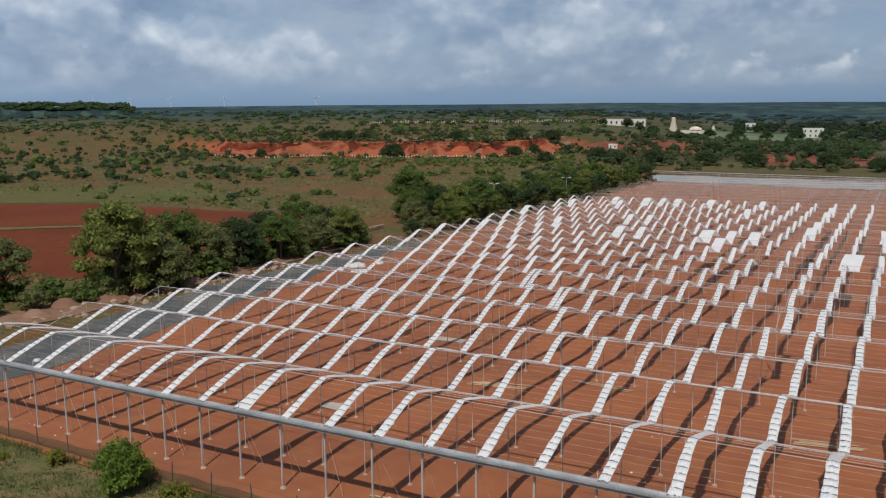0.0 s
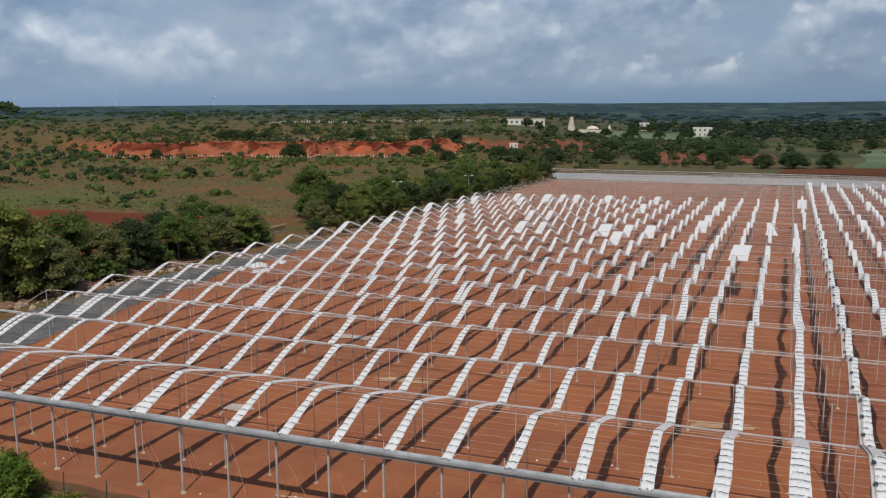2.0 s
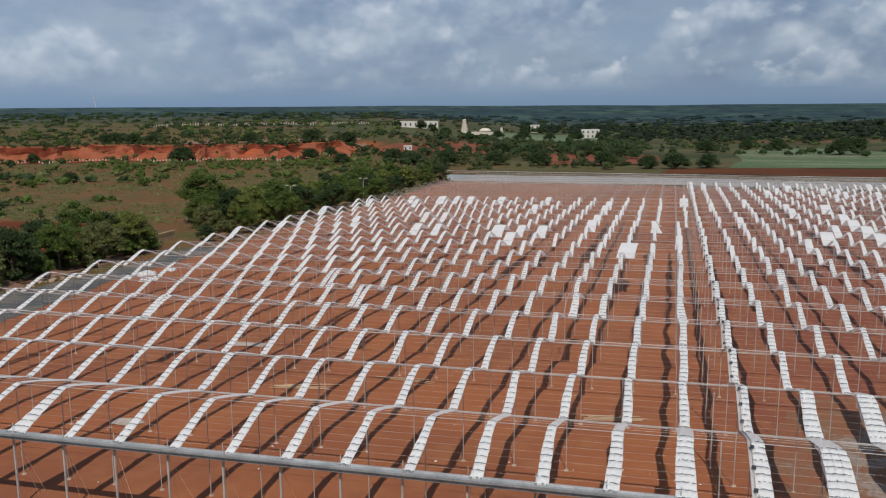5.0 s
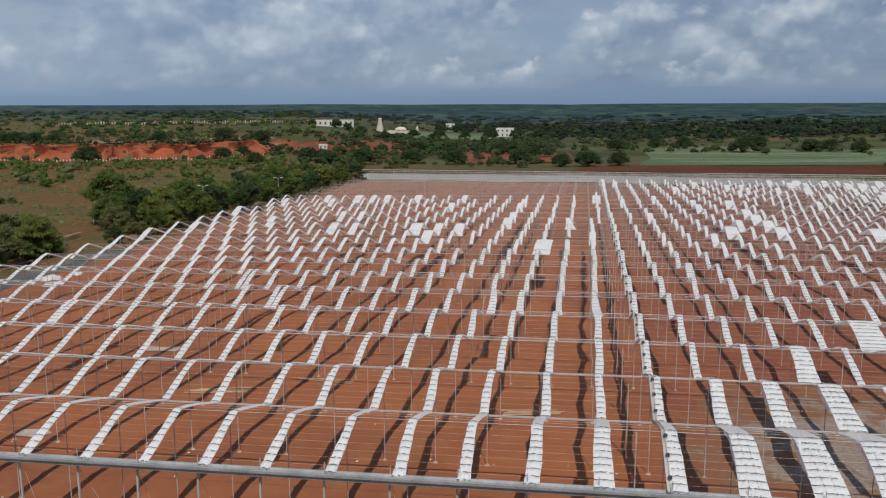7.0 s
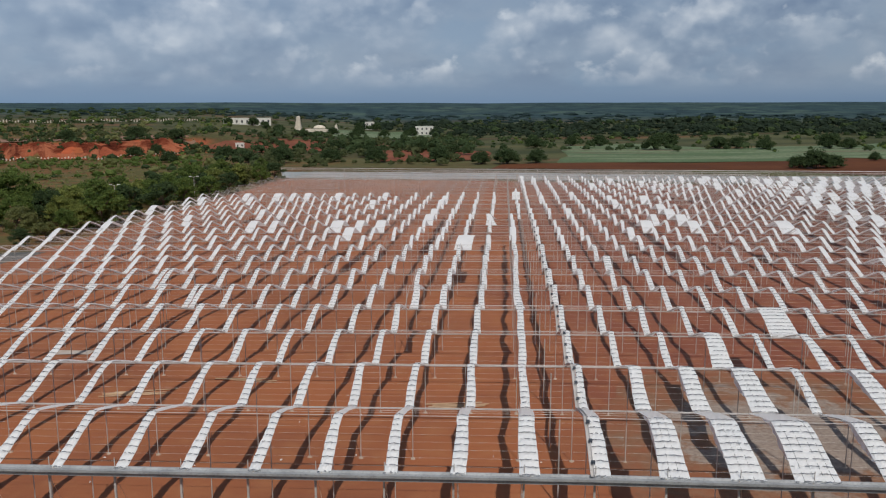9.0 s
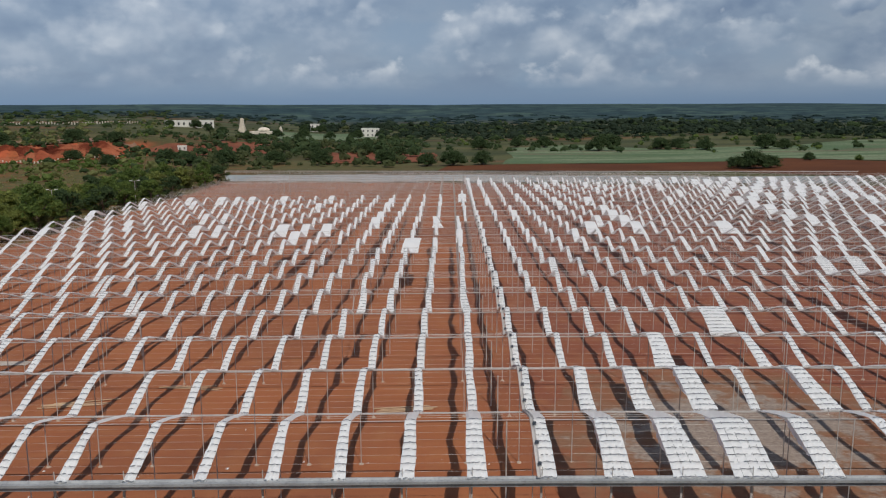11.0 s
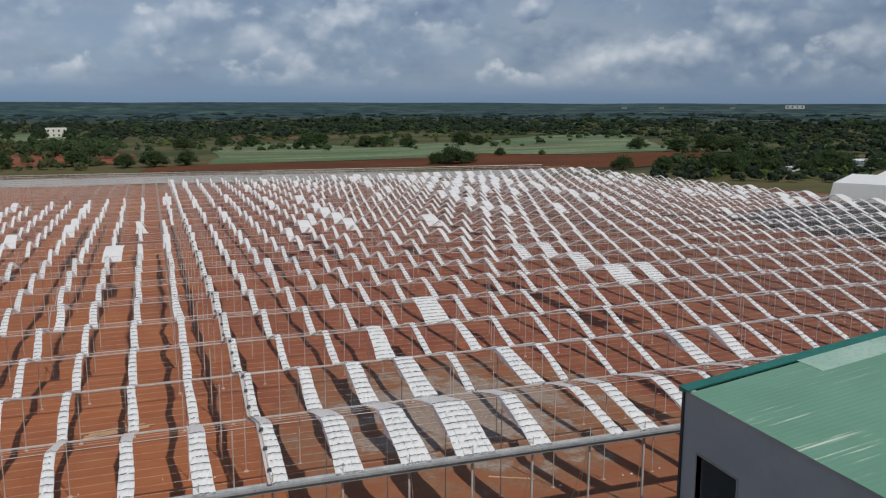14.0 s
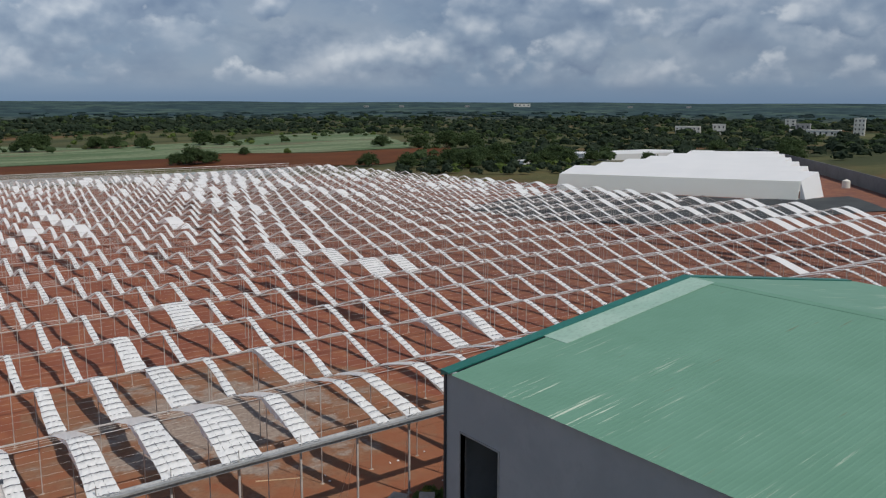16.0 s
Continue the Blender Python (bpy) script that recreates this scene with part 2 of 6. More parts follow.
def crop_material():
    """Green crop in long uneven strips with bare earth between."""
    q = Mat("green_crop", 0.95)
    strip = q.noise(0.09, 4, 0.55, (0.15, 1.0, 1.0))
    c = q.mix(q.step(strip, 0.40, 0.60), (0.07, 0.12, 0.045), (0.17, 0.205, 0.11))
    c = q.mix(q.math("MULTIPLY", q.step(q.noise(0.05, 5, 0.6, (0.25, 1.0, 1.0)), 0.56, 0.66), 0.8), c, (0.13, 0.085, 0.05))
    fine = q.noise(0.5, 6, 0.65)
    c = q.mix(q.math("MULTIPLY", q.step(fine, 0.47, 0.66), 0.8), c, (0.04, 0.065, 0.022))
    q.color(c)
    q.bump(fine, 0.6, 0.4)
    return q.m


SOIL = soil_material()
LAND = land_material()
FILM = film_material()
# dark tone for crease shade drawn on the film; also clamps and fence iron
CREASE_AND_IRON = two_scale("crease_shade_and_iron", (0.04, 0.05, 0.065), (0.09, 0.10, 0.115), 3, 20, 0.8)
RAIL = two_scale("bright_galvanised_rail", (0.58, 0.55, 0.53), (0.46, 0.43, 0.41), 0.5, 8, 0.55, 0.15, 0.1)
STEEL = two_scale("galvanised_steel", (0.27, 0.275, 0.28), (0.37, 0.375, 0.38), 0.7, 9, 0.68, 0.12, 0.15)
PIPE = two_scale("galvanised_pipe", (0.50, 0.46, 0.43), (0.38, 0.345, 0.31), 0.9, 14, 0.6, 0.0, 0.1)
WIRE = two_scale("purlin_wire", (0.66, 0.62, 0.58), (0.52, 0.47, 0.43), 0.6, 10, 0.6, 0.2, 0)
ROPE = two_scale("stay_rope", (0.72, 0.55, 0.42), (0.60, 0.44, 0.32), 2, 20, 0.9, 0, 0)
LEAF = [leaf_material("leaf_deep", (0.072, 0.115, 0.026), (0.15, 0.195, 0.05)), leaf_material("leaf_olive", (0.12, 0.135, 0.045), (0.22, 0.225, 0.09)),
        leaf_material("leaf_fresh", (0.115, 0.145, 0.032), (0.27, 0.285, 0.085)), leaf_material("leaf_dark", (0.042, 0.070, 0.026), (0.070, 0.102, 0.040)),
        # far leaves: first colour darkened for cloud shade, second tinted for haze
        leaf_material("leaf_shaded_far", (0.022, 0.038, 0.022), (0.042, 0.062, 0.034)), leaf_material("leaf_haze", (0.026, 0.048, 0.048), (0.042, 0.070, 0.062)), leaf_material("leaf_field", (0.062, 0.078, 0.030), (0.105, 0.122, 0.050))]
BARK = two_scale("bark", (0.12, 0.085, 0.06), (0.17, 0.13, 0.10), 2, 14, 0.95, 0, 0.5)
ROOF = roof_material()
TEAL = two_scale("teal_flashing", (0.016, 0.125, 0.10), (0.022, 0.155, 0.125), 0.6, 6, 0.45, 0, 0.1)
PALE = two_scale("pale_green_skylight", (0.30, 0.45, 0.36), (0.36, 0.50, 0.41), 0.5, 5, 0.4, 0, 0.1)
CLAD = two_scale("grey_cladding", (0.32, 0.345, 0.36), (0.37, 0.39, 0.405), 0.35, 2, 0.6, 0.0, 0, 0.01, 0.95)
GREYFLOOR = two_scale("grey_gravel", (0.070, 0.078, 0.080), (0.15, 0.135, 0.115), 0.3, 2.2, 0.95, 0, 0.5, 0.05, 0.5)
PLOUGH = two_scale("ploughed_red_field", (0.125, 0.028, 0.008), (0.160, 0.038, 0.010), 0.05, 0.9, 0.98, 0, 0.7, 0.2, 0.6)
BROWN = two_scale("brown_field", (0.085, 0.027, 0.008), (0.12, 0.041, 0.013), 0.03, 0.5, 0.98, 0, 0.5, 0.2, 0.75)
CROP = crop_material()
GRASS = two_scale("short_grass", (0.105, 0.11, 0.036), (0.20, 0.135, 0.066), 0.5, 2.2, 0.98, 0, 0.8, 0.12, 0.4)
TAN = two_scale("tan_track", (0.27, 0.15, 0.09), (0.19, 0.10, 0.06), 0.3, 3.0, 0.95, 0, 0.4)
SHEET = two_scale("pale_sheet", (0.42, 0.50, 0.55), (0.56, 0.62, 0.66), 0.12, 1.5, 0.6, 0, 0.1, 0.02, 0.85)
WHITEWALL = two_scale("white_wall_paint", (0.72, 0.70, 0.64), (0.64, 0.61, 0.55), 0.2, 2.0, 0.8, 0, 0.1, 0.02, 0.85)
TERRA = two_scale("red_brown_earth", (0.17, 0.055, 0.03), (0.23, 0.08, 0.042), 0.05, 0.6, 0.98, 0, 0.6, 0.3, 0.6)
GREEN = two_scale("green_grass", (0.088, 0.098, 0.022), (0.12, 0.098, 0.032), 0.08, 0.6, 0.98, 0, 0.6, 0.2, 0.6)
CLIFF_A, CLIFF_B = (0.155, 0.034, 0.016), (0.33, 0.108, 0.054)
CUT = two_scale("red_quarry_earth", (0.27, 0.066, 0.031), (0.37, 0.105, 0.048), 0.10, 0.6, 0.98, 0, 0.8, 0.8, 0.4)
CREAM = two_scale("cream_stone", (0.74, 0.66, 0.55), (0.62, 0.54, 0.43), 0.4, 2.0, 0.9, 0, 0.2, 0.05, 0.8)
DARK = two_scale("dark_opening", (0.03, 0.032, 0.035), (0.045, 0.045, 0.05), 0.5, 5, 0.7, 0, 0)
BAMBOO = two_scale("bamboo", (0.52, 0.36, 0.22), (0.44, 0.29, 0.17), 1, 9, 0.7, 0, 0.1)
CEMENT = two_scale("grey_cement", (0.30, 0.30, 0.29), (0.38, 0.37, 0.35), 0.4, 3, 0.9, 0, 0.2)


def sheer(name, a, b, amount):
    """A woven or film sheet that lets daylight through."""
    q = Mat(name, 0.6)
    q.color(q.mix(q.step(q.noise(0.12, 5), 0.35, 0.65), a, b))
    q.thin(amount, a)
    return q.m


COVER = sheer("white_cover_film", (0.88, 0.88, 0.88), (0.84, 0.845, 0.85), 0.26)
NET = sheer("pale_side_net", (0.97, 0.97, 0.92), (0.93, 0.935, 0.88), 0.5)
BLACKNET = two_scale("black_shade_net", (0.03, 0.034, 0.036), (0.05, 0.055, 0.055), 0.2, 3, 0.9, 0, 0.2)



def dust_material():
    """Grey cement dust, thick in the middle of the patch and thinning out into the soil."""
    q = Mat("cement_dust_on_soil", 0.95)
    n = q.noise(0.35, 6, 0.65)
    fine = q.noise(4.0, 6, 0.65)
    dx, dy = q.math("MULTIPLY", q.math("SUBTRACT", q.axis(0), 14.5), 0.080), q.math("MULTIPLY", q.math("SUBTRACT", q.axis(1), 17.0), 0.075)
    out = q.math("SQRT", q.math("ADD", q.math("MULTIPLY", dx, dx), q.math("MULTIPLY", dy, dy)))
    thick = q.math("SUBTRACT", n, q.math("MULTIPLY", out, 0.34))
    grey = q.mix(q.step(fine, 0.35, 0.7), (0.30, 0.245, 0.205), (0.195, 0.15, 0.12))
    soil = q.mix(q.step(q.noise(0.5, 6, 0.6), 0.42, 0.7), (0.225, 0.078, 0.034), (0.245, 0.095, 0.044))
    brown = q.mix(q.step(fine, 0.4, 0.7), (0.225, 0.115, 0.062), (0.16, 0.075, 0.04))
    c = q.mix(q.math("MULTIPLY", q.step(thick, 0.08, 0.26), 0.85), soil, brown)
    q.color(q.mix(q.math("MULTIPLY", q.step(thick, 0.25, 0.37), 0.9), c, grey))
    q.bump(fine, 0.5, 0.05)
    return q.m


DUST = dust_material()
BUND = two_scale("dark_grey_liner", (0.10, 0.105, 0.11), (0.14, 0.145, 0.15), 0.2, 2, 0.7, 0, 0.2)


# ---- mesh helpers ----
class Build:
    """Collects vertices and faces, then links them as one mesh object."""

    def __init__(self):
        self.v, self.f, self.k = [], [], []

    def add(self, verts, faces, slot=0):
        n = len(self.v)
        self.v.extend(verts)
        self.f.extend([tuple(i + n for i in f) for f in faces])
        self.k.extend([slot] * len(faces))
        return self

    def box(self, x0, y0, z0, x1, y1, z1, slot=0):
        return self.add([(x, y, z) for z in (z0, z1) for y in (y0, y1) for x in (x0, x1)],
                        [(0, 2, 3, 1), (4, 5, 7, 6), (0, 1, 5, 4), (2, 6, 7, 3), (0, 4, 6, 2), (1, 3, 7, 5)], slot)

    def tube(self, p, q, r, n=6, r2=None, slot=0):
        p, q = Vector(p), Vector(q)
        d = (q - p).normalized()
        a = d.cross(Vector((0, 0, 1)) if abs(d.z) < 0.9 else Vector((1, 0, 0))).normalized()
        b = d.cross(a)
        vs = []
        for c, rr in ((p, r), (q, r if r2 is None else r2)):
            vs += [tuple(c + (a * math.cos(2 * math.pi * i / n) + b * math.sin(2 * math.pi * i / n)) * rr) for i in range(n)]
        fs = [(i, (i + 1) % n, n + (i + 1) % n, n + i) for i in range(n)] + [tuple(range(n - 1, -1, -1)), tuple(range(n, 2 * n))]
        return self.add(vs, fs, slot)

    def extrude(self, profile, p, q, slot=0):
        """A closed profile of (side, up) points carried from p to q."""
        p, q = Vector(p), Vector(q)
        d = (q - p).normalized()
        s = d.cross(Vector((0, 0, 1))).normalized()
        u = s.cross(d)
        n = len(profile)
        vs = [tuple(c + s * a + u * b) for c in (p, q) for a, b in profile]
        fs = [(i, (i + 1) % n, n + (i + 1) % n, n + i) for i in range(n)] + [tuple(range(n - 1, -1, -1)), tuple(range(n, 2 * n))]
        return self.add(vs, fs, slot)

    def pipe(self, points, r, n=5):
        """One bent tube through points that lie in a plane of constant x."""
        P = [Vector(p) for p in points]
        vs, fs = [], []
        for k, c in enumerate(P):
            d = (P[min(k + 1, len(P) - 1)] - P[max(k - 1, 0)]).normalized()
            a = Vector((1, 0, 0))
            b = d.cross(a).normalized()
            vs += [tuple(c + (a * math.cos(2 * math.pi * i / n) + b * math.sin(2 * math.pi * i / n)) * r) for i in range(n)]
            if k:
                o = (k - 1) * n
                fs += [(o + i, o + (i + 1) % n, o + n + (i + 1) % n, o + n + i) for i in range(n)]
        o = (len(P) - 1) * n
        return self.add(vs, fs + [tuple(range(n - 1, -1, -1)), tuple(range(o, o + n))])

    def run(self, profile, points):
        """One bent length of a closed (side, up) profile through points of a plane of constant x."""
        P, n = [Vector(p) for p in points], len(profile)
        vs, fs = [], []
        for k, c in enumerate(P):
            d = (P[min(k + 1, len(P) - 1)] - P[max(k - 1, 0)]).normalized()
            a, b = Vector((1, 0, 0)), Vector((0, -d.z, d.y))
            vs += [tuple(c + a * q + b * h) for q, h in profile]
            if k:
                o = (k - 1) * n
                fs += [(o + i, o + (i + 1) % n, o + n + (i + 1) % n, o + n + i) for i in range(n)]
        o = (len(P) - 1) * n
        return self.add(vs, fs + [tuple(range(n - 1, -1, -1)), tuple(range(o, o + n))])

    def prism(self, outline, z0, z1, slot=0):
        n = len(outline)
        return self.add([(x, y, z) for z in (z0, z1) for x, y in outline],
                        [(i, (i + 1) % n, n + (i + 1) % n, n + i) for i in range(n)] + [tuple(range(n - 1, -1, -1)), tuple(range(n, 2 * n))], slot)

    def mesh(self, name, *mats, smooth=False):
        me = bpy.data.meshes.new(name)
        me.from_pydata(self.v, [], self.f)
        for m in mats:
            me.materials.append(m)
        if any(self.k):
            me.polygons.foreach_set("material_index", self.k)
        if smooth:
            me.polygons.foreach_set("use_smooth", [True] * len(self.f))
        me.update()
        return me


def part(name, build, material, parent, label="", smooth=False):
    """One mesh object under a thing or a part."""
    mats = material if isinstance(material, (list, tuple)) else (material,)
    ob = new(name, build if isinstance(build, bpy.types.Mesh) else build.mesh(name, *mats, smooth=smooth))
    if parent:
        ob.parent = parent
    if label:
        ob["label"] = label
    return ob


def thing(name, label, category, group="", kind="", at=None):
    ob = tagged(new(name), label, category, group, kind)
    ob.empty_display_size = 0.2
    if at is not None:
        ob.matrix_basis = at
    return ob


def solid(name, build, material, label, category="", group="", kind="", smooth=False):
    ob = part(name, build, material, None, smooth=smooth)
    return tagged(ob, label, category, group, kind)


# ---- the lie of the land ----
SLOPE_X, SLOPE_Y = 0.0128, -0.0225
BAY, SPAN = 3.1, 8.0
EAVE, VALLEY, RIDGE = 4.35, 4.65, 5.87
FIRST_RIDGE = 5.66
LEFT, RIGHT = -21, 36


def smooth_step(v, a, b):
    t = np.clip((np.asarray(v, float) - a) / (b - a), 0, 1)
    return t * t * (3 - 2 * t)


def soft_clamp(v, lo, hi, r):
    """Follows v between lo and hi and levels off beyond them."""
    v = np.asarray(v, float)
    a = lo + r * np.log1p(np.exp(np.clip((v - lo) / r, -60, 60)))
    a = np.where((v - lo) / r > 60, v, a)
    return hi - r * np.log1p(np.exp(np.clip((hi - a) / r, -60, 60)))


def tilt(x):
    """Rise of the site towards the right, gentler past the dividing row."""
    return SLOPE_X * np.asarray(x, float) - 0.0092 * np.clip(x, 0, 80) * (1 - smooth_step(x, 114, 150))


def rim(bear):
    """Distance of the quarry's edge in a direction, in degrees left of the frame's depth."""
    return 468 + 6 * np.sin(bear * 0.9) + 4 * np.sin(bear * 2.3 + 1) + 22 * smooth_step(bear, 30, 38) + 25 * smooth_step(bear, 28, 18) + 60 * smooth_step(bear, 41, 50)


def land(x, y):
    """Height of the ground: the tilted site, the quarry terrace, and the rise to the far skyline."""
    x, y = np.asarray(x, float), np.asarray(y, float)
    z = tilt(soft_clamp(x, -120, 220, 6)) + SLOPE_Y * soft_clamp(y, -60, 262, 6)
    dx, dy = x + 4, y + 35
    d = np.hypot(dx, dy)
    bear = np.degrees(np.arctan2(-dx, dy))
    edge = rim(bear)
    width = 7 + 190 * smooth_step(bear, 42.5, 50) + 120 * smooth_step(bear, 23, 15)
    rise = smooth_step(d, edge, edge + width) * smooth_step(bear, 7, 21)
    z = z + rise * (7.5 + 0.009 * np.clip(d - 450, 0, 700))
    swell = np.sin(x * 0.0021 + 1.3) * np.cos(y * 0.0017 + 0.4) + 0.5 * np.sin(x * 0.0052 - y * 0.0031)
    z = z + 14.5 * smooth_step(bear, 48.6, 49.6) * smooth_step(bear, 61, 58) * smooth_step(d, 1440, 1530) * smooth_step(d, 1720, 1600)
    far = smooth_step(d, 1200, 4700)
    z = z * (1 - 0.7 * far) + far * (11.0 + 3.2 * swell + 3.0 * smooth_step(bear, 22, 5)) + smooth_step(d, 500, 1500) * (1 - far) * 1.5 * swell
    return z


def land_at(x, y):
    return float(land(x, y))


def site(x, y, h=0.0):
    """A point h above the tilted plane that the frame stands on."""
    return (x, y, h + float(tilt(x)) + SLOPE_Y * y)


def spaced(lo, hi, near, far, centre):
    """Coordinates that lie close together round the centre and far apart away from it."""
    out, v = [centre], centre
    for sign in (1, -1):
        v, s = centre, near
        side = []
        while (hi - v if sign > 0 else v - lo) > 0:
            v += sign * s
            s = min(s * 1.014, far)
            side.append(v)
        out = (out + side) if sign > 0 else (side[::-1] + out)
    return np.array(out)


def ground_sheet():
    xs, ys = spaced(-4900, 4900, 4.5, 130, -120.0), spaced(-1500, 4850, 4.5, 130, 220.0)
    gx, gy = np.meshgrid(xs, ys)
    gz = land(gx, gy)
    nx, ny = len(xs), len(ys)
    verts = np.column_stack((gx.ravel(), gy.ravel(), gz.ravel()))
    i = np.arange(nx * ny).reshape(ny, nx)
    faces = np.column_stack((i[:-1, :-1].ravel(), i[:-1, 1:].ravel(), i[1:, 1:].ravel(), i[1:, :-1].ravel()))
    me = bpy.data.meshes.new("ground")
    me.from_pydata(verts.tolist(), [], faces.tolist())
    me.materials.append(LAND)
    me.polygons.foreach_set("use_smooth", [True] * len(faces))
    return tagged(new("ground", me), "dry red scrub land with patchy grass reaching to the horizon", "ground", kind="structure")


ground_sheet()


def drape(name, outline, material, label, lift=0.05, cell=6.0, kind="structure", category="field"):
    """A patch of other ground laid over the sheet, with a ragged border."""
    xs, ys = [p[0] for p in outline], [p[1] for p in outline]
    bm = bmesh.new()
    loop = []
    for (x0, y0), (x1, y1) in zip(outline, outline[1:] + outline[:1]):
        n = max(1, int(math.hypot(x1 - x0, y1 - y0) / cell))
        for k in range(n):
            t = k / n
            w = cell * 0.16
            loop.append(bm.verts.new((x0 + (x1 - x0) * t + random.uniform(-w, w), y0 + (y1 - y0) * t + random.uniform(-w, w), 0)))
    bm.faces.new(loop)
    for axis, lo, hi in ((0, min(xs), max(xs)), (1, min(ys), max(ys))):
        k = math.floor(lo / cell) + 1
        while k * cell < hi:
            co = Vector((k * cell, 0, 0)) if axis == 0 else Vector((0, k * cell, 0))
            no = Vector((1, 0, 0)) if axis == 0 else Vector((0, 1, 0))
            bmesh.ops.bisect_plane(bm, geom=bm.verts[:] + bm.edges[:] + bm.faces[:], plane_co=co, plane_no=no)
            k += 1
    for v in bm.verts:
        v.co.z = land_at(v.co.x, v.co.y) + lift
    bmesh.ops.recalc_face_normals(bm, faces=bm.faces[:])
    for f in bm.faces:
        f.smooth = True
        if f.normal.z < 0:
            f.normal_flip()
    me = bpy.data.meshes.new(name)
    bm.to_mesh(me)
    bm.free()
    me.materials.append(material)
    return tagged(new(name, me), label, category, kind=kind)


drape("red_soil_floor", [(-70, -2.2), (19, -3.2), (75, -4), (128, -6), (168, 30), (172, 62), (150, 125), (124, 218), (-84, 262), (-81, 200), (-79, 110), (-78, 40), (-78, -2)], SOIL, "bare raked red soil under the greenhouse frame", 0.06, 8.0, category="soil")


# ---- the greenhouse frame ----
greenhouse = thing("greenhouse_frame", "unfinished multi-span greenhouse frame of galvanised steel on red soil", "greenhouse frame", at=pose(0, 0, 0))
X0, X1 = LEFT * BAY, RIGHT * BAY


def along(b, y, h, make, x0=X0, x1=X1):
    """Carries a member along one line of the frame, bent where the ground bends."""
    xs = [x0] + [x for x in (0, 80) if x0 < x < x1] + [x1]
    for p, q in zip(xs, xs[1:]):
        make(b, site(p, y, h), site(q, y, h))
    return b


def profile_run(profile):
    return lambda b, p, q: b.extrude(profile, p, q)


def tube_run(r, n):
    return lambda b, p, q: b.tube(p, q, r, n)


SPANS = 24


def ridge_of(j):
    """Height of a span's ridge; the first span is lower than the rest."""
    return FIRST_RIDGE if j == 0 else RIDGE


def front_height(s, low=VALLEY):
    """Height of the slope from the gutter (s = 0) to the ridge (s = 1): bowed, and easing out of a valley."""
    top = FIRST_RIDGE if low == EAVE else RIDGE
    bow, ease = 1 - (1 - s) ** 1.22, s * s * (3 - 2 * s)
    return low + 0.02 + (top - low + 0.01) * (bow if low == EAVE else 0.72 * bow + 0.28 * ease)


def back_height(s, low=VALLEY):
    """Height of the slope from the ridge (s = 0) down to the next gutter (s = 1)."""
    top = FIRST_RIDGE if low == EAVE else RIDGE
    return VALLEY + (top - VALLEY) * (1 - s ** 1.15)


GUTTER = [(-0.09, 0.0), (-0.07, -0.10), (0.07, -0.10), (0.09, 0.0), (0.07, 0.0), (0.05, -0.07), (-0.05, -0.07), (-0.07, 0.0)]
FRONT = [(-0.26, 0.02), (-0.26, -0.10), (-0.17, -0.14), (-0.15, -0.30), (0.15, -0.30), (0.17, -0.14), (0.26, -0.10), (0.26, 0.02), (0.20, 0.02), (0.13, -0.06), (-0.13, -0.06), (-0.20, 0.02)]
part("front_gutter", along(Build(), 0, EAVE + 0.05, profile_run(FRONT), X0 - 0.4), STEEL, greenhouse, "broad galvanised eave gutter")
for j in range(1, SPANS + 1):
    part("gutter", along(Build(), j * SPAN, VALLEY, profile_run([(a * 0.72, b * 0.6) for a, b in GUTTER])), RAIL, greenhouse)
for j in range(SPANS + 1, 30):
    part("gutter", along(Build(), j * SPAN, VALLEY, profile_run(GUTTER), X0, min(70, 12 + (30 - j) * 20)), STEEL, greenhouse)
for j in range(SPANS):
    part("ridge_pipe", along(Build(), j * SPAN + 4, ridge_of(j), tube_run(0.017, 6)), RAIL, greenhouse)


# posts: one mesh under the ridge, one at the eave
FOOT = two_scale("cast_footing", (0.36, 0.25, 0.18), (0.46, 0.36, 0.28), 1.5, 9, 0.95, 0, 0.4)


def post_mesh(top):
    """A pipe in a rough cast footing."""
    return Build().tube((0, 0, -0.3), (0, 0, top), 0.027, 6).tube((0.02, 0, -0.05), (0, 0.01, 0.13), 0.21, 8, 0.11, slot=1).mesh("post", PIPE, FOOT)


first_post, ridge_post = post_mesh(FIRST_RIDGE), post_mesh(RIDGE)
eave_post = Build().box(-0.045, -0.045, -0.3, 0.045, 0.045, EAVE - 0.2).tube((0.03, 0, -0.05), (0, 0.02, 0.16), 0.26, 8, 0.13, slot=1).tube((0.03, 0, EAVE - 0.2), (0.03, 0, EAVE + 0.5), 0.022, 5).mesh("post", PIPE, FOOT)
for i in range(LEFT, RIGHT + 1):
    ob = part("post", eave_post, PIPE, greenhouse)
    ob.matrix_basis = Matrix.Translation(site(i * BAY, 0.2))
rest = Build()
for j in range(30):
    for i in range(LEFT, RIGHT + 1):
        x, y = i * BAY, j * SPAN + 4
        if j >= SPANS and x > 12 + (29 - j) * 20:
            continue
        if j < 4:
            ob = part("post", ridge_post if j else first_post, PIPE, greenhouse)
            ob.matrix_basis = Matrix.Translation(site(x, y))
        else:
            a, b = site(x, y, -0.3), site(x, y, RIDGE if j < SPANS or i < -14 else EAVE + 0.6)
            rest.tube(a, b, 0.030 if j < 10 else 0.032 if j < 17 else 0.024, 4)
tagged(part("posts_beyond", rest, PIPE, greenhouse), kind="stuff")

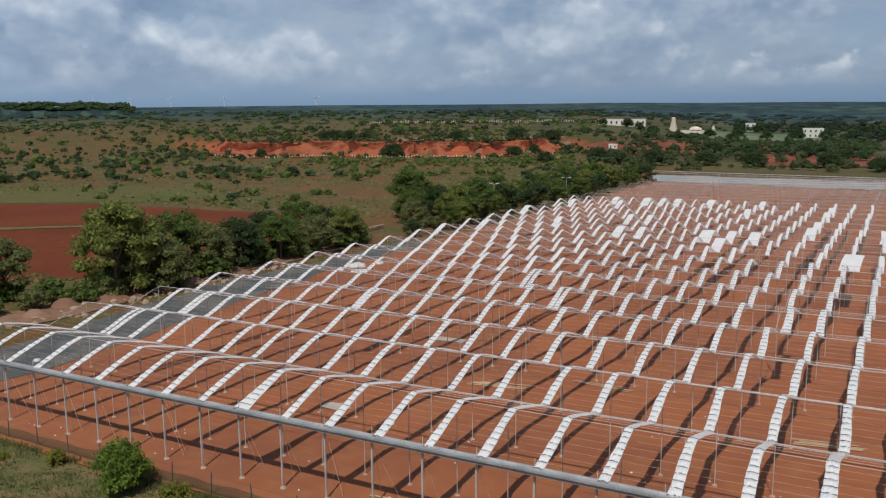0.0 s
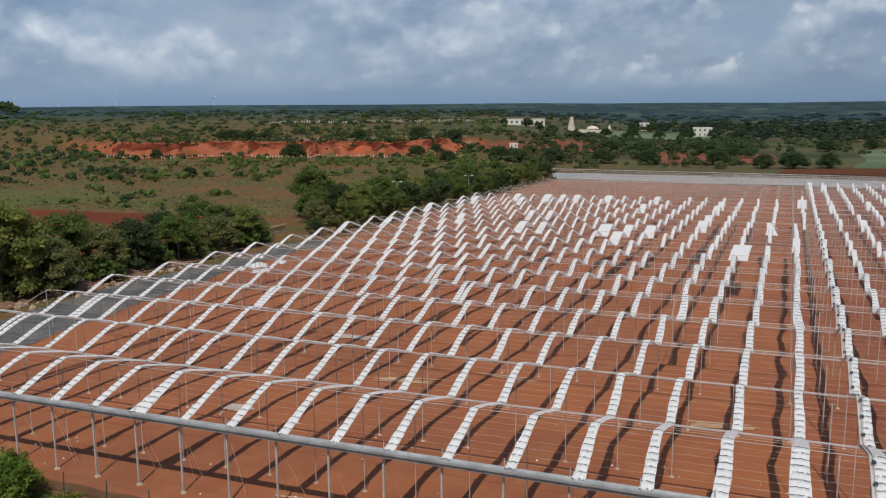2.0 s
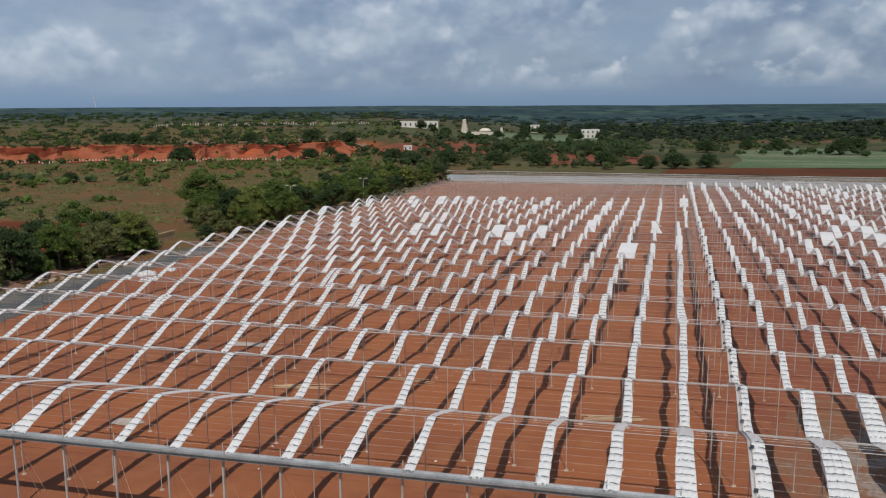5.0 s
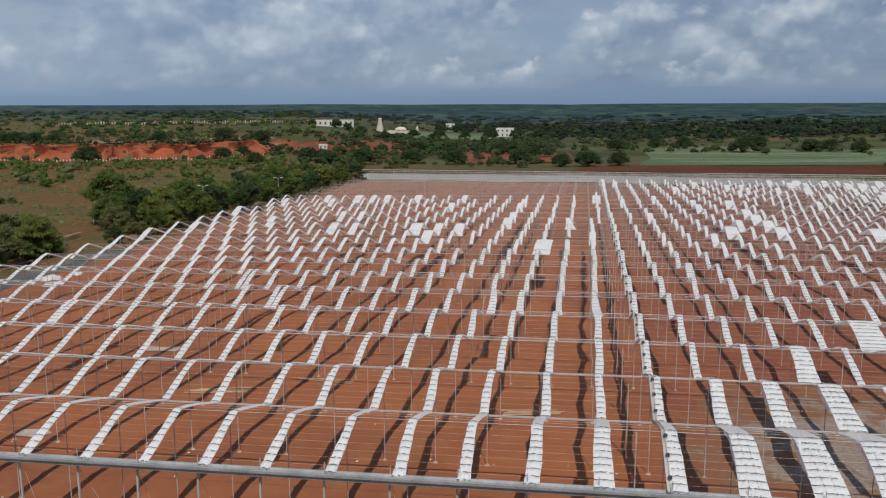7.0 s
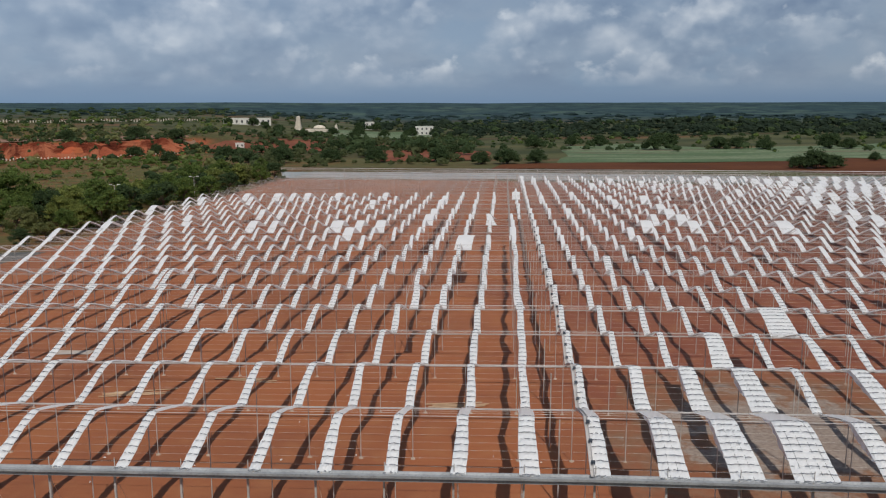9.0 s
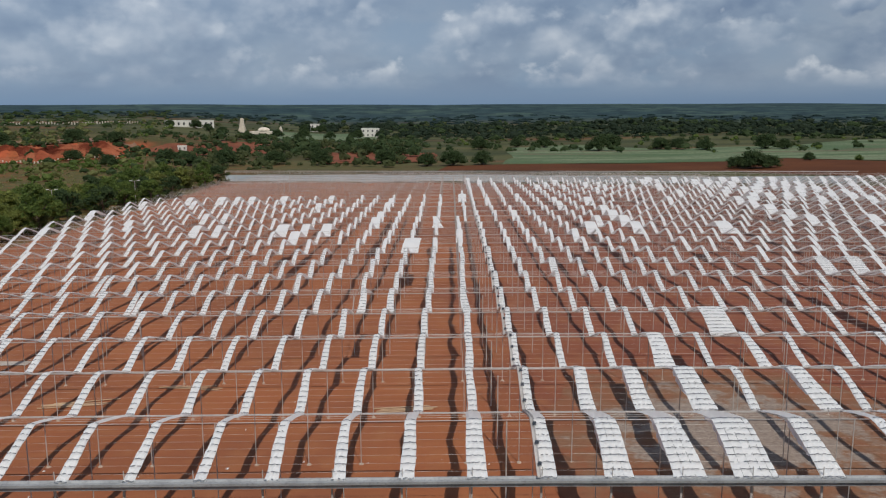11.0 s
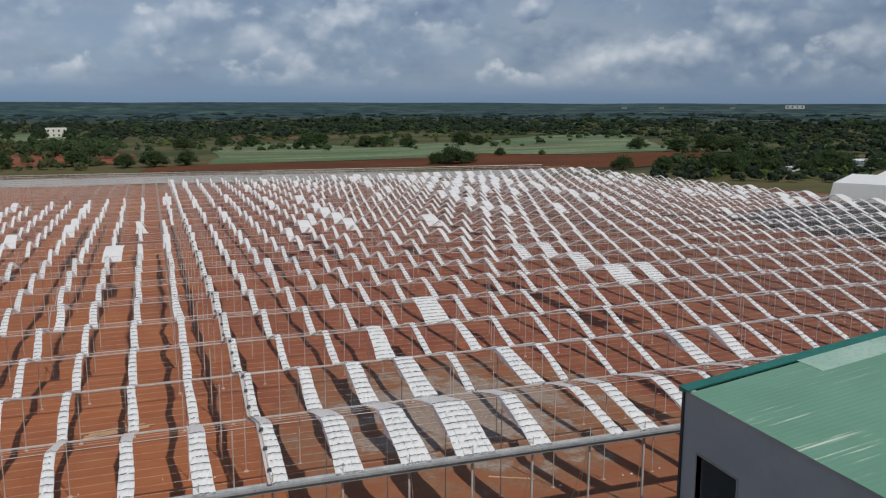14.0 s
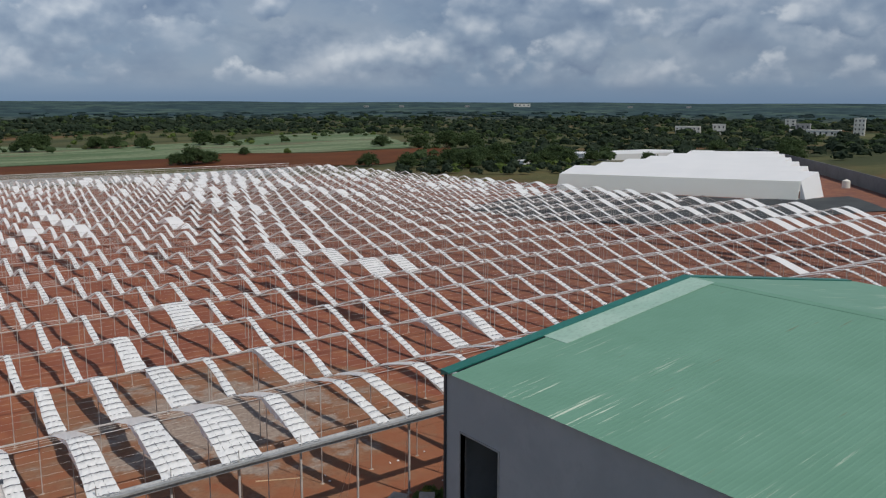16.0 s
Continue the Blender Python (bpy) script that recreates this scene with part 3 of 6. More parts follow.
# rafters: one pipe over each span and row
def rafter_mesh(low):
    points = [(0, 4 * k / 5, front_height(k / 5, low) - 0.04 + SLOPE_Y * 4 * k / 5) for k in range(6)]
    points += [(0, 4 + 4 * k / 3, back_height(k / 3, low) + SLOPE_Y * (4 + 4 * k / 3)) for k in range(1, 4)]
    return Build().pipe(points, 0.026, 5).mesh("rafter", PIPE)


def row_shift(i, j):
    """How far the rafter of a row stands beside its post."""
    if i == 5 and j < 2:
        return 1.2 - 0.6 * j
    return 0.30 if i < 1 else -0.05 if i < 6 else -0.28


raft_mesh, first_raft = rafter_mesh(VALLEY), rafter_mesh(EAVE)
far_raft = Build()
for j in range(SPANS):
    for i in range(LEFT, RIGHT + 1):
        if j < 5:
            ob = part("rafter", raft_mesh if j else first_raft, PIPE, greenhouse)
            ob.matrix_basis = Matrix.Translation(site(i * BAY + row_shift(i, j), j * SPAN))
        else:
            a, b, c = site(i * BAY, j * SPAN, VALLEY), site(i * BAY, j * SPAN + 4, RIDGE), site(i * BAY, j * SPAN + 8, VALLEY)
            far_raft.tube(a, b, 0.03, 4)
            far_raft.tube(b, c, 0.03, 4)
tagged(part("rafters_beyond", far_raft, PIPE, greenhouse), kind="stuff")

# purlin wires along the slopes
far_wire = Build()
for j in range(SPANS):
    for k in range(1, 8):
        s = k / 8
        y, h = j * SPAN + 4 * s, front_height(s, VALLEY if j else EAVE)
        if j < 6:
            part("purlin_wire", along(Build(), y, h, tube_run(0.0034, 4)), WIRE, greenhouse)
        else:
            along(far_wire, y, h, tube_run(0.005, 3))
    for k in range(1, 4):
        s = k / 4
        y, h = j * SPAN + 4 + 4 * s, back_height(s, VALLEY if j else EAVE)
        if j < 6:
            part("purlin_wire", along(Build(), y, h, tube_run(0.0065, 4)), WIRE, greenhouse)
        else:
            along(far_wire, y, h, tube_run(0.006, 3))
for j in range(SPANS, 29):
    for k in range(1, 8):
        y = (j + k / 8) * SPAN
        along(far_wire, y, EAVE, tube_run(0.014, 3), X0, min(70, 12 + (29 - j) * 20))
tagged(part("wires_beyond", far_wire, WIRE, greenhouse), kind="stuff")

# slack stay ropes from the eave to the feet of the first ridge posts
ropes = random.Random(3)
for i in range(LEFT, RIGHT):
    for k in range(ropes.choice((1, 2, 2))):
        foot = site(i * BAY + ropes.uniform(-0.8, 0.8), ropes.uniform(0.8, 2.0), 0.08)
        part("stay_rope", Build().tube(site(i * BAY + 0.08 * (1 - 2 * k), 0.2, EAVE - 0.25), foot, 0.011, 4), ROPE, greenhouse)

# the dividing row: a steel channel over every span with paired poles
CH = [(-0.09, 0.06), (-0.09, -0.06), (0.09, -0.06), (0.09, 0.06), (0.06, 0.06), (0.06, -0.02), (-0.06, -0.02), (-0.06, 0.06)]
for j in range(SPANS):
    xx, low = -0.12, VALLEY if j else EAVE
    line = [site(xx, j * SPAN + k, front_height(k / 4, low) + 0.1) for k in range(5)] + [site(xx, j * SPAN + 4 + k, back_height(k / 4, low) + 0.1) for k in range(1, 5)]
    b = Build().run(CH, line)
    part("dividing_channel", b, RAIL, greenhouse, "steel channel with dark clamps")
    for k in range(3 if j < 12 else 1):
        s = (k + 0.5) / 3
        x, y, z = site(xx + 0.1, j * SPAN + 4 * s, front_height(s, low) + 0.2)
        part("clamp", Build().box(x - 0.1, y - 0.08, z - 0.08, x + 0.06, y + 0.08, z + 0.06), CREASE_AND_IRON, greenhouse)
    d = Build().tube(site(-1.15, j * SPAN + 6.2, -0.2), site(-1.15, j * SPAN + 6.2, EAVE + 0.4), 0.04, 6)
    part("pole", d, PIPE, greenhouse)


# ---- white film gathered into strips over the rafters ----
def film_strip(w0, w1, seed, crease_lines=9, lean=0.0, back=0.95, fine=True, low=VALLEY, seams=True):
    """A strip of bunched film from the eave over the ridge down to the next gutter. w0, w1: width at the eave and at the ridge."""
    rnd = random.Random(seed)
    b = Build()
    cols = (7 if max(w0, w1) < 1.0 else 11) if fine else 3
    stations = []
    sub = 2 if fine else 1
    sway = rnd.uniform(0, 6.28)
    n = crease_lines * sub if fine else 5
    ph = rnd.uniform(0, 6.28)
    for k in range(n + 1):
        s = k / n
        f = (k % sub) / sub if fine else 0.5
        puff = (0.35 + 0.65 * math.sin(math.pi * f)) if fine else 0.9
        w = w0 + (w1 - w0) * s ** 0.7 + 0.025 * math.sin(9 * s + ph) + rnd.uniform(-0.025, 0.025)
        stations.append((lean * s + 0.04 * math.sin(4.0 * s + sway), 0.12 + 3.88 * s, front_height(s, low) + 0.015, w, puff))
    m = 6 if fine else 2
    for k in range(1, m + 1):
        s = k / m
        w = (w1 + (w0 * 0.9 - w1) * s ** 1.5) * (1 - (1 - back) * math.sin(math.pi * s) * 0.8)
        stations.append((lean * (1 - 0.9 * s), 4 + 3.9 * s, back_height(s, low) + 0.03, w, 0.75))
    lo, hi, front_rows = [], [], n + 1
    for x, y, z, w, puff in stations:
        fold = rnd.uniform(0, 6.28)
        for c in range(cols):
            u = 2 * c / (cols - 1) - 1
            t = 0.085 * puff * (1 - u * u) ** 0.5 * (1.0 if w < 1 else 0.75) + (0.018 * math.sin(u * 11 + fold) if fine else 0)
            hi.append((x + u * w / 2, y, z + t + SLOPE_Y * y))
            lo.append((x + u * w / 2 * 0.98, y, z - 0.03 - 0.04 * (1 - u * u) + SLOPE_Y * y))
    R, C, N = len(stations), cols, len(hi)
    faces = []
    for r in range(R - 1):
        for c in range(C - 1):
            a = r * C + c
            faces.append((a, a + 1, a + C + 1, a + C))
            if r < front_rows - 1:
                faces.append((N + a, N + a + C, N + a + C + 1, N + a + 1))
        for c, flip in ((0, False), (C - 1, True)):
            a = r * C + c
            q = (a, a + C, N + a + C, N + a)
            if r < front_rows - 1:
                faces.append(q[::-1] if flip else q)
    faces.append(tuple(range(C))[::-1] + tuple(range(N, N + C)))
    b.add(hi + lo[:front_rows * C], faces)
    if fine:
        # thin dark tubes stand in for the shade in the film's creases
        for k in range(crease_lines + 1):
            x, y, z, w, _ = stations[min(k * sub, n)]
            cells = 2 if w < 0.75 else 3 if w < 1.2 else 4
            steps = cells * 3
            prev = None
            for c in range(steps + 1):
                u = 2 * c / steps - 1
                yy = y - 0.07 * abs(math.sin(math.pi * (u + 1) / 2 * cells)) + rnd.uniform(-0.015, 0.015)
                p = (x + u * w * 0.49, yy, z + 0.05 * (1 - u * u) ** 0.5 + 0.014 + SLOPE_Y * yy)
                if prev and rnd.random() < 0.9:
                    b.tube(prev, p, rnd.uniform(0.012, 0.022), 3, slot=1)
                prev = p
        if w0 > 1.0 and seams:
            # slack film hanging below the edge
            edge = [st for st in stations[n // 3:n + 3]]
            loose = []
            for k, (x, y, z, w, puff) in enumerate(edge):
                drop = 0.32 * math.sin(math.pi * (k + 0.5) / len(edge)) * rnd.uniform(0.75, 1.1)
                loose += [(x - w * 0.485, y, z - 0.03 + SLOPE_Y * y), (x - w * 0.50 + rnd.uniform(-0.05, 0.05), y, z - 0.05 - drop + SLOPE_Y * y)]
            b.add(loose, [(2 * k, 2 * k + 1, 2 * k + 3, 2 * k + 2) for k in range(len(edge) - 1)])
        # lengthwise dark lines in the same crease tone
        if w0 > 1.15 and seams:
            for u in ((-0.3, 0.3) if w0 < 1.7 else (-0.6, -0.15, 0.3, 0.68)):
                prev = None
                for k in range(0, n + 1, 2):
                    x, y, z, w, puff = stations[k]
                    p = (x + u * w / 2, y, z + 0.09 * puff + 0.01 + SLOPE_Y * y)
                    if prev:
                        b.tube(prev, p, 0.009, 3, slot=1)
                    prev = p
    return b


# widths at the eave and the ridge, and the lean, of strips that differ from the rest; by row and span
ODD = {(-12, 0): (1.15, 0.5, 0), (1, 0): (1.3, 1.05, -0.1), (2, 0): (1.55, 1.2, -0.15), (3, 0): (1.95, 1.7, -0.15), (4, 0): (1.1, 0.85, -0.1), (5, 0): (0.75, 0.6, -0.6), (6, 0): (0.95, 0.8, -0.6),
       (7, 0): (0.9, 0.8, -0.3), (1, 1): (0.85, 0.65, 0), (2, 1): (1.05, 0.85, -0.2), (3, 1): (1.35, 1.15, -0.2), (5, 1): (1.3, 0.9, -0.6), (3, 2): (1.35, 1.0, 0), (5, 2): (0.9, 0.55, -0.3),
       (5, 3): (2.0, 1.8, 0), (9, 1): (1.3, 0.8, -0.4), (10, 1): (1.1, 0.9, 0), (12, 4): (2.3, 2.2, 0), (12, 5): (1.9, 1.6, 0), (13, 4): (1.7, 1.6, 0), (11, 6): (1.5, 1.3, 0), (12, 6): (1.6, 1.4, 0),
       (-4, 4): (0.78, 0.45, -0.05), (-3, 4): (0.72, 0.45, 0), (-1, 4): (0.85, 0.42, -0.35), (2, 6): (0.8, 0.7, 0), (-2, 11): (1.7, 0.6, -0.5), (-3, 8): (2.1, 2.0, 0.3), (0, 0): (0.8, 0.66, 0),
       (-1, 0): (0.95, 0.75, 0), (-2, 0): (0.72, 0.55, 0)}
WIDE = {(-16, 16), (-15, 16), (-14, 16), (-13, 10), (-12, 10), (-12, 16), (-9, 10), (-9, 16), (-8, 10), (-8, 16), (-7, 10), (-5, 11), (-5, 12), (-1, 16), (5, 10), (7, 10), (7, 11), (7, 12), (7, 13), (7, 15), (11, 10), (16, 11), (16, 12), (16, 13),
        (16, 14), (16, 15), (18, 20), (19, 11), (19, 18), (20, 16), (21, 15), (22, 1), (22, 19), (22, 20), (24, 13), (24, 14), (24, 15), (24, 16), (24, 18), (24, 19), (30, 3), (32, 3), (32, 6), (33, 2), (33, 5), (34, 6), (34, 8), (36, 6)}
NORMAL = [film_strip(0.50, 0.38, 11).mesh("film_strip", FILM, CREASE_AND_IRON), film_strip(0.53, 0.40, 12).mesh("film_strip", FILM, CREASE_AND_IRON), film_strip(0.48, 0.38, 13, lean=0.06).mesh("film_strip", FILM, CREASE_AND_IRON),
          film_strip(0.54, 0.42, 14, lean=-0.06).mesh("film_strip", FILM, CREASE_AND_IRON), film_strip(0.52, 0.46, 15).mesh("film_strip", FILM, CREASE_AND_IRON), film_strip(0.58, 0.38, 16).mesh("film_strip", FILM, CREASE_AND_IRON)]
FIRST = [film_strip(a, b, k, lean=c, low=EAVE).mesh("film_strip", FILM, CREASE_AND_IRON) for k, (a, b, c) in enumerate(((0.56, 0.40, 0), (0.60, 0.42, 0.05), (0.52, 0.40, -0.05), (0.64, 0.44, 0)))]
strip_label = "white roof film gathered into a strip over the greenhouse frame, crease shade drawn on"
WIDE |= {(i, j) for i in range(31, RIGHT + 1) for j in range(2, 6) if (i * 7 + j * 5) % 5 < 3}
rnd = random.Random(5)
beyond = Build()
for j in range(23):
    for i in range(LEFT, RIGHT + 1):
        if (i < -1 and j > 16) or (i == -1 and j > 17):
            continue
        x, y = i * BAY + (0.2 if i == 0 else 0.32 if i < 1 or (i, j) in ODD or (i, j) in WIDE else -0.05 if i < 6 else -0.3), j * SPAN
        if x > 18.5 and x < 62 and j < 0:
            continue
        if i == LEFT and j in (1, 2):
            continue
        odd = ODD.get((i, j))
        if rnd.random() < 0.03 and not odd and j > 5:
            continue
        x += rnd.uniform(-0.1, 0.1) + {(5, 0): 1.2, (5, 1): 0.6, (6, 0): -0.1, (-4, 4): 0.8}.get((i, j), 1.1 if i == -1 and j > 11 else 0)
        near = (j < 6 or (j < 8 and abs(i + 1) < 11)) and (i, j) not in WIDE
        if near or odd:
            me = film_strip(*odd[:2], 100 + i * 40 + j, lean=odd[2], fine=j < 8, seams=j < 2, low=EAVE if j == 0 else VALLEY).mesh("film_strip", FILM, CREASE_AND_IRON) if odd else rnd.choice(NORMAL if j else FIRST)
            ob = new("film_strip", me)
            ob.matrix_basis = Matrix.Translation(site(x, y))
            tagged(ob, ("wide white roof film sheet over the greenhouse frame, crease shade drawn on" if odd and odd[0] > 1 else strip_label), "film strip", "film strips over the frame")
        else:
            w = rnd.uniform(0.46, 0.62) * (1.0 if j < 9 else 0.88)
            if (i, j) in WIDE:
                w = rnd.uniform(1.6, 2.3) if i > 3 else rnd.uniform(1.15, 1.9)
            elif ((i > 30 and 3 < j < 14) or (i > 12 and j > 15)) and rnd.random() < (0.27 if j > 15 else 0.68):
                w = rnd.uniform(1.1, 2.2)
            elif j > 8 and rnd.random() < (0.08 if i < 0 else 0.12):
                w = rnd.uniform(0.9, 1.4)
            f = film_strip(w, w * rnd.uniform(0.72, 0.95), i * 77 + j, lean=rnd.uniform(-0.15, 0.15), fine=False)
            px, py, pz = site(x, y)
            beyond.add([(a + px, b + py, c + pz) for a, b, c in f.v], f.f)
for i, j, dx in ((-19, 2, 0.95), (-19, 1, 1.0), (-15, 3, 0.9), (-10, 4, 0.9), (-12, 5, 1.0)):
    ob = new("film_strip", NORMAL[(i + j) % 6])
    ob.matrix_basis = Matrix.Translation(site(i * BAY + dx, j * SPAN))
    tagged(ob, "second strip of white roof film lying close beside another", "film strip", "film strips over the frame")
solid("film_strips_beyond", beyond, FILM, "many white roof film strips over the far spans", "film strip", kind="stuff")


# ---- shed with the green roof ----
def shed():
    s = thing("shed", "large grey-clad shed with a worn green sheet roof", "shed", at=pose(0, 0, 0))
    xw, xe, xr, yn, ys = 16.82, 49.9, 33.2, -5.38, -44.6
    ze, zr = 8.76, 11.02
    zb = -1.2
    d0, d1, dt = -6.52, -9.09, 6.14
    w = Build().box(xw, ys, zb, xw + 0.25, d1, ze - 0.05).box(xw, d0, zb, xw + 0.25, yn, ze - 0.05).box(xw, d1, dt, xw + 0.25, d0, ze - 0.05)
    part("side_wall", w, CLAD, s, "grey profiled sheet wall with a doorway")
    part("side_wall", Build().box(xe - 0.25, ys, zb, xe, yn, ze - 0.05), CLAD, s)
    for y0 in (yn - 0.25, ys):
        part("gable_wall", Build().add([(x, y, z) for y in (y0, y0 + 0.25) for x, z in ((xw + 0.25, zb), (xe - 0.25, zb), (xe - 0.25, ze - 0.06), (xr, zr - 0.1), (xw + 0.25, ze - 0.06))],
                                       [(0, 1, 2, 3, 4), (9, 8, 7, 6, 5), (0, 5, 6, 1), (1, 6, 7, 2), (2, 7, 8, 3), (3, 8, 9, 4), (4, 9, 5, 0)]), CLAD, s)
    # trapezoid sheet roof, ribs down the slope
    for side in (-1, 1):
        xa, xb = (xw - 0.19, xr) if side < 0 else (xe + 0.35, xr)
        za = ze - 0.05
        prof, y = [], ys - 0.3
        while y < yn - 0.68:
            prof += [(y, 0.0), (y + 0.17, 0.0), (y + 0.20, 0.005), (y + 0.26, 0.005), (y + 0.29, 0.0)]
            y += 0.29
        verts, nx = [], 7
        for c in range(nx):
            t = c / (nx - 1)
            verts += [(xa + (xb - xa) * t, py, za + (zr - za) * t + pz) for py, pz in prof]
        P = len(prof)
        faces = [(c * P + r, c * P + r + 1, (c + 1) * P + r + 1, (c + 1) * P + r) for c in range(nx - 1) for r in range(P - 1)]
        if side > 0:
            faces = [f[::-1] for f in faces]
        part("roof_slope", Build().add(verts, faces), ROOF, s, "worn green profiled roof sheets")
        e = Build()
        dz = (zr - za)
        e.add([(xa, yn - 0.48, za + 0.05), (xr, yn - 0.48, zr + 0.05), (xr, yn + 0.12, zr + 0.06), (xa, yn + 0.12, za + 0.06), (xa, yn + 0.12, za - 0.20), (xr, yn + 0.12, zr - 0.20), (xa, yn - 0.48, za - 0.02), (xr, yn - 0.48, zr - 0.02)],
              [(0, 1, 2, 3), (3, 2, 5, 4), (0, 6, 7, 1), (0, 3, 4, 6)] if side < 0 else [(3, 2, 1, 0), (4, 5, 2, 3), (1, 7, 6, 0), (6, 4, 3, 0)])
        part("verge_flashing", e, TEAL, s, "dark teal verge flashing")
        if side < 0:
            t0 = 0.34
            x0, z0 = xa + (xr - xa) * t0, za + dz * t0 - 0.03
            part("skylight_sheet", Build().add([(x0, yn - 2.03, z0 + 0.05), (xr - 0.1, yn - 2.03, zr + 0.02), (xr - 0.1, yn - 0.47, zr + 0.02), (x0, yn - 0.47, z0 + 0.05),
                                                (x0, yn - 2.03, z0 + 0.03), (xr - 0.1, yn - 2.03, zr), (xr - 0.1, yn - 0.47, zr), (x0, yn - 0.47, z0 + 0.03)], [(0, 1, 2, 3), (7, 6, 5, 4), (0, 3, 7, 4), (0, 4, 5, 1)]), PALE, s, "faded pale green sheet")
    part("ridge_cap", Build().extrude([(-0.42, -0.052), (0, 0.012), (0.42, -0.052), (0.42, -0.07), (-0.42, -0.07)], (xr, ys - 0.3, zr + 0.012), (xr, yn - 0.6, zr + 0.012)), ROOF, s)
    part("corner_trim", Build().box(xw - 0.06, yn - 0.1, zb, xw + 0.1, yn + 0.05, ze - 0.1), DARK, s, "dark corner trim")
    f = Build().box(xw - 0.03, d0, 0, xw + 0.3, d0 + 0.08, dt + 0.08).box(xw - 0.03, d1 - 0.08, 0, xw + 0.3, d1, dt + 0.08).box(xw - 0.03, d1, dt, xw + 0.3, d0, dt + 0.08)
    part("door_frame", f, CEMENT, s)
    # near-black floor colour stands in for shade inside the doorway
    part("floor_slab", Build().box(xw + 0.3, ys + 0.3, -0.3, xe - 0.3, yn - 0.3, 0.5), DARK, s, "floor coloured dark for the shade indoors")
    return s


shed()


# ---- trees and bushes ----
def core_shape():
    bm = bmesh.new()
    bmesh.ops.create_icosphere(bm, subdivisions=2, radius=1)
    v = np.array([p.co[:] for p in bm.verts])
    f = [tuple(p.index for p in q.verts) for q in bm.faces if q.calc_center_median().z > -0.45]
    bm.free()
    return v, f


CORE_V, CORE_F = core_shape()


def leaf_cloud(centres, radii, per, size, seed, squash=0.8, flat=0.55):
    """Many small leaf quads round clump centres, as lists of vertices and faces."""
    r = np.random.RandomState(seed)
    V, F = [], []
    for c, rad in zip(centres, radii):
        n = int(per * rad * rad)
        ph = r.uniform(0, 6.28, 3)
        lump = 0.48 + 0.16 * np.sin(CORE_V[:, 0] * 5 + ph[0]) * np.sin(CORE_V[:, 2] * 5 + ph[1]) + r.uniform(-0.10, 0.10, len(CORE_V))
        k = len(V)
        V.extend(map(tuple, (np.array(c) + CORE_V * lump[:, None] * rad * np.array((1, 1, squash))).tolist()))
        F.extend([tuple(i + k for i in f) for f in CORE_F])
        d = r.normal(size=(n, 3))
        d /= np.linalg.norm(d, axis=1)[:, None]
        d[:, 2] = np.abs(d[:, 2]) * 0.9 + d[:, 2] * 0.25
        p = np.array(c) + d * (rad * r.uniform(0.56, 1.12, (n, 1))) * np.array((1, 1, squash))
        nrm = d * flat + r.normal(size=(n, 3)) * 0.6
        nrm /= np.linalg.norm(nrm, axis=1)[:, None]
        t = np.cross(nrm, r.normal(size=(n, 3)))
        t /= np.linalg.norm(t, axis=1)[:, None] + 1e-9
        u = np.cross(nrm, t)
        sz = size * r.uniform(0.6, 1.3, (n, 1))
        q = np.stack((p - t * sz, p - u * sz * 0.55, p + t * sz, p + u * sz * 0.55), 1).reshape(-1, 3)
        k = len(V)
        V.extend(map(tuple, q.tolist()))
        F.extend([(k + 4 * i, k + 4 * i + 1, k + 4 * i + 2, k + 4 * i + 3) for i in range(n)])
    return V, F


def make_tree(seed, height, spread, mat, label, leaf=0.19, per=98, name="tree", low=0.07):
    r = random.Random(seed)
    t = thing(name, label, "tree", "trees along the greenhouse")
    b = Build()
    top = height * 0.42
    b.tube((0, 0, -0.4), (0.1, 0.05, top), height * 0.028, 8, height * 0.018)
    cs, rs = [], []
    for k in range(7):
        a = 2 * math.pi * k / 7 + r.uniform(-0.4, 0.4)
        e = spread * r.uniform(0.35, 0.6)
        p = (math.cos(a) * e, math.sin(a) * e, height * r.uniform(0.45, 0.75))
        b.tube((0.1, 0.05, top * r.uniform(0.6, 1.0)), p, height * 0.014, 6, height * 0.005)
        for m in range(2):
            q = tuple(p[c] + r.uniform(-1, 1) * spread * 0.2 for c in range(2)) + (p[2] + r.uniform(-0.14, 0.14) * height,)
            b.tube(p, q, height * 0.006, 4, height * 0.003)
            cs.append(q)
            rs.append(spread * r.uniform(0.22, 0.34))
    for k in range(38):
        a = r.uniform(0, 6.28)
        h = low + (0.92 - low) * r.random() ** 0.8
        reach = spread * (1 - abs(h - 0.42) ** 1.8 * 2.4) * 0.9
        e = max(0.1, reach) * r.uniform(0.35, 1.0) ** 0.5
        cs.append((math.cos(a) * e, math.sin(a) * e, height * h))
        rs.append(spread * r.uniform(0.16, 0.30))
    part("trunk", b, BARK, t)
    v, f = leaf_cloud(cs, rs, per, leaf, seed)
    part("crown", Build().add(v, f), mat, t)
    return t


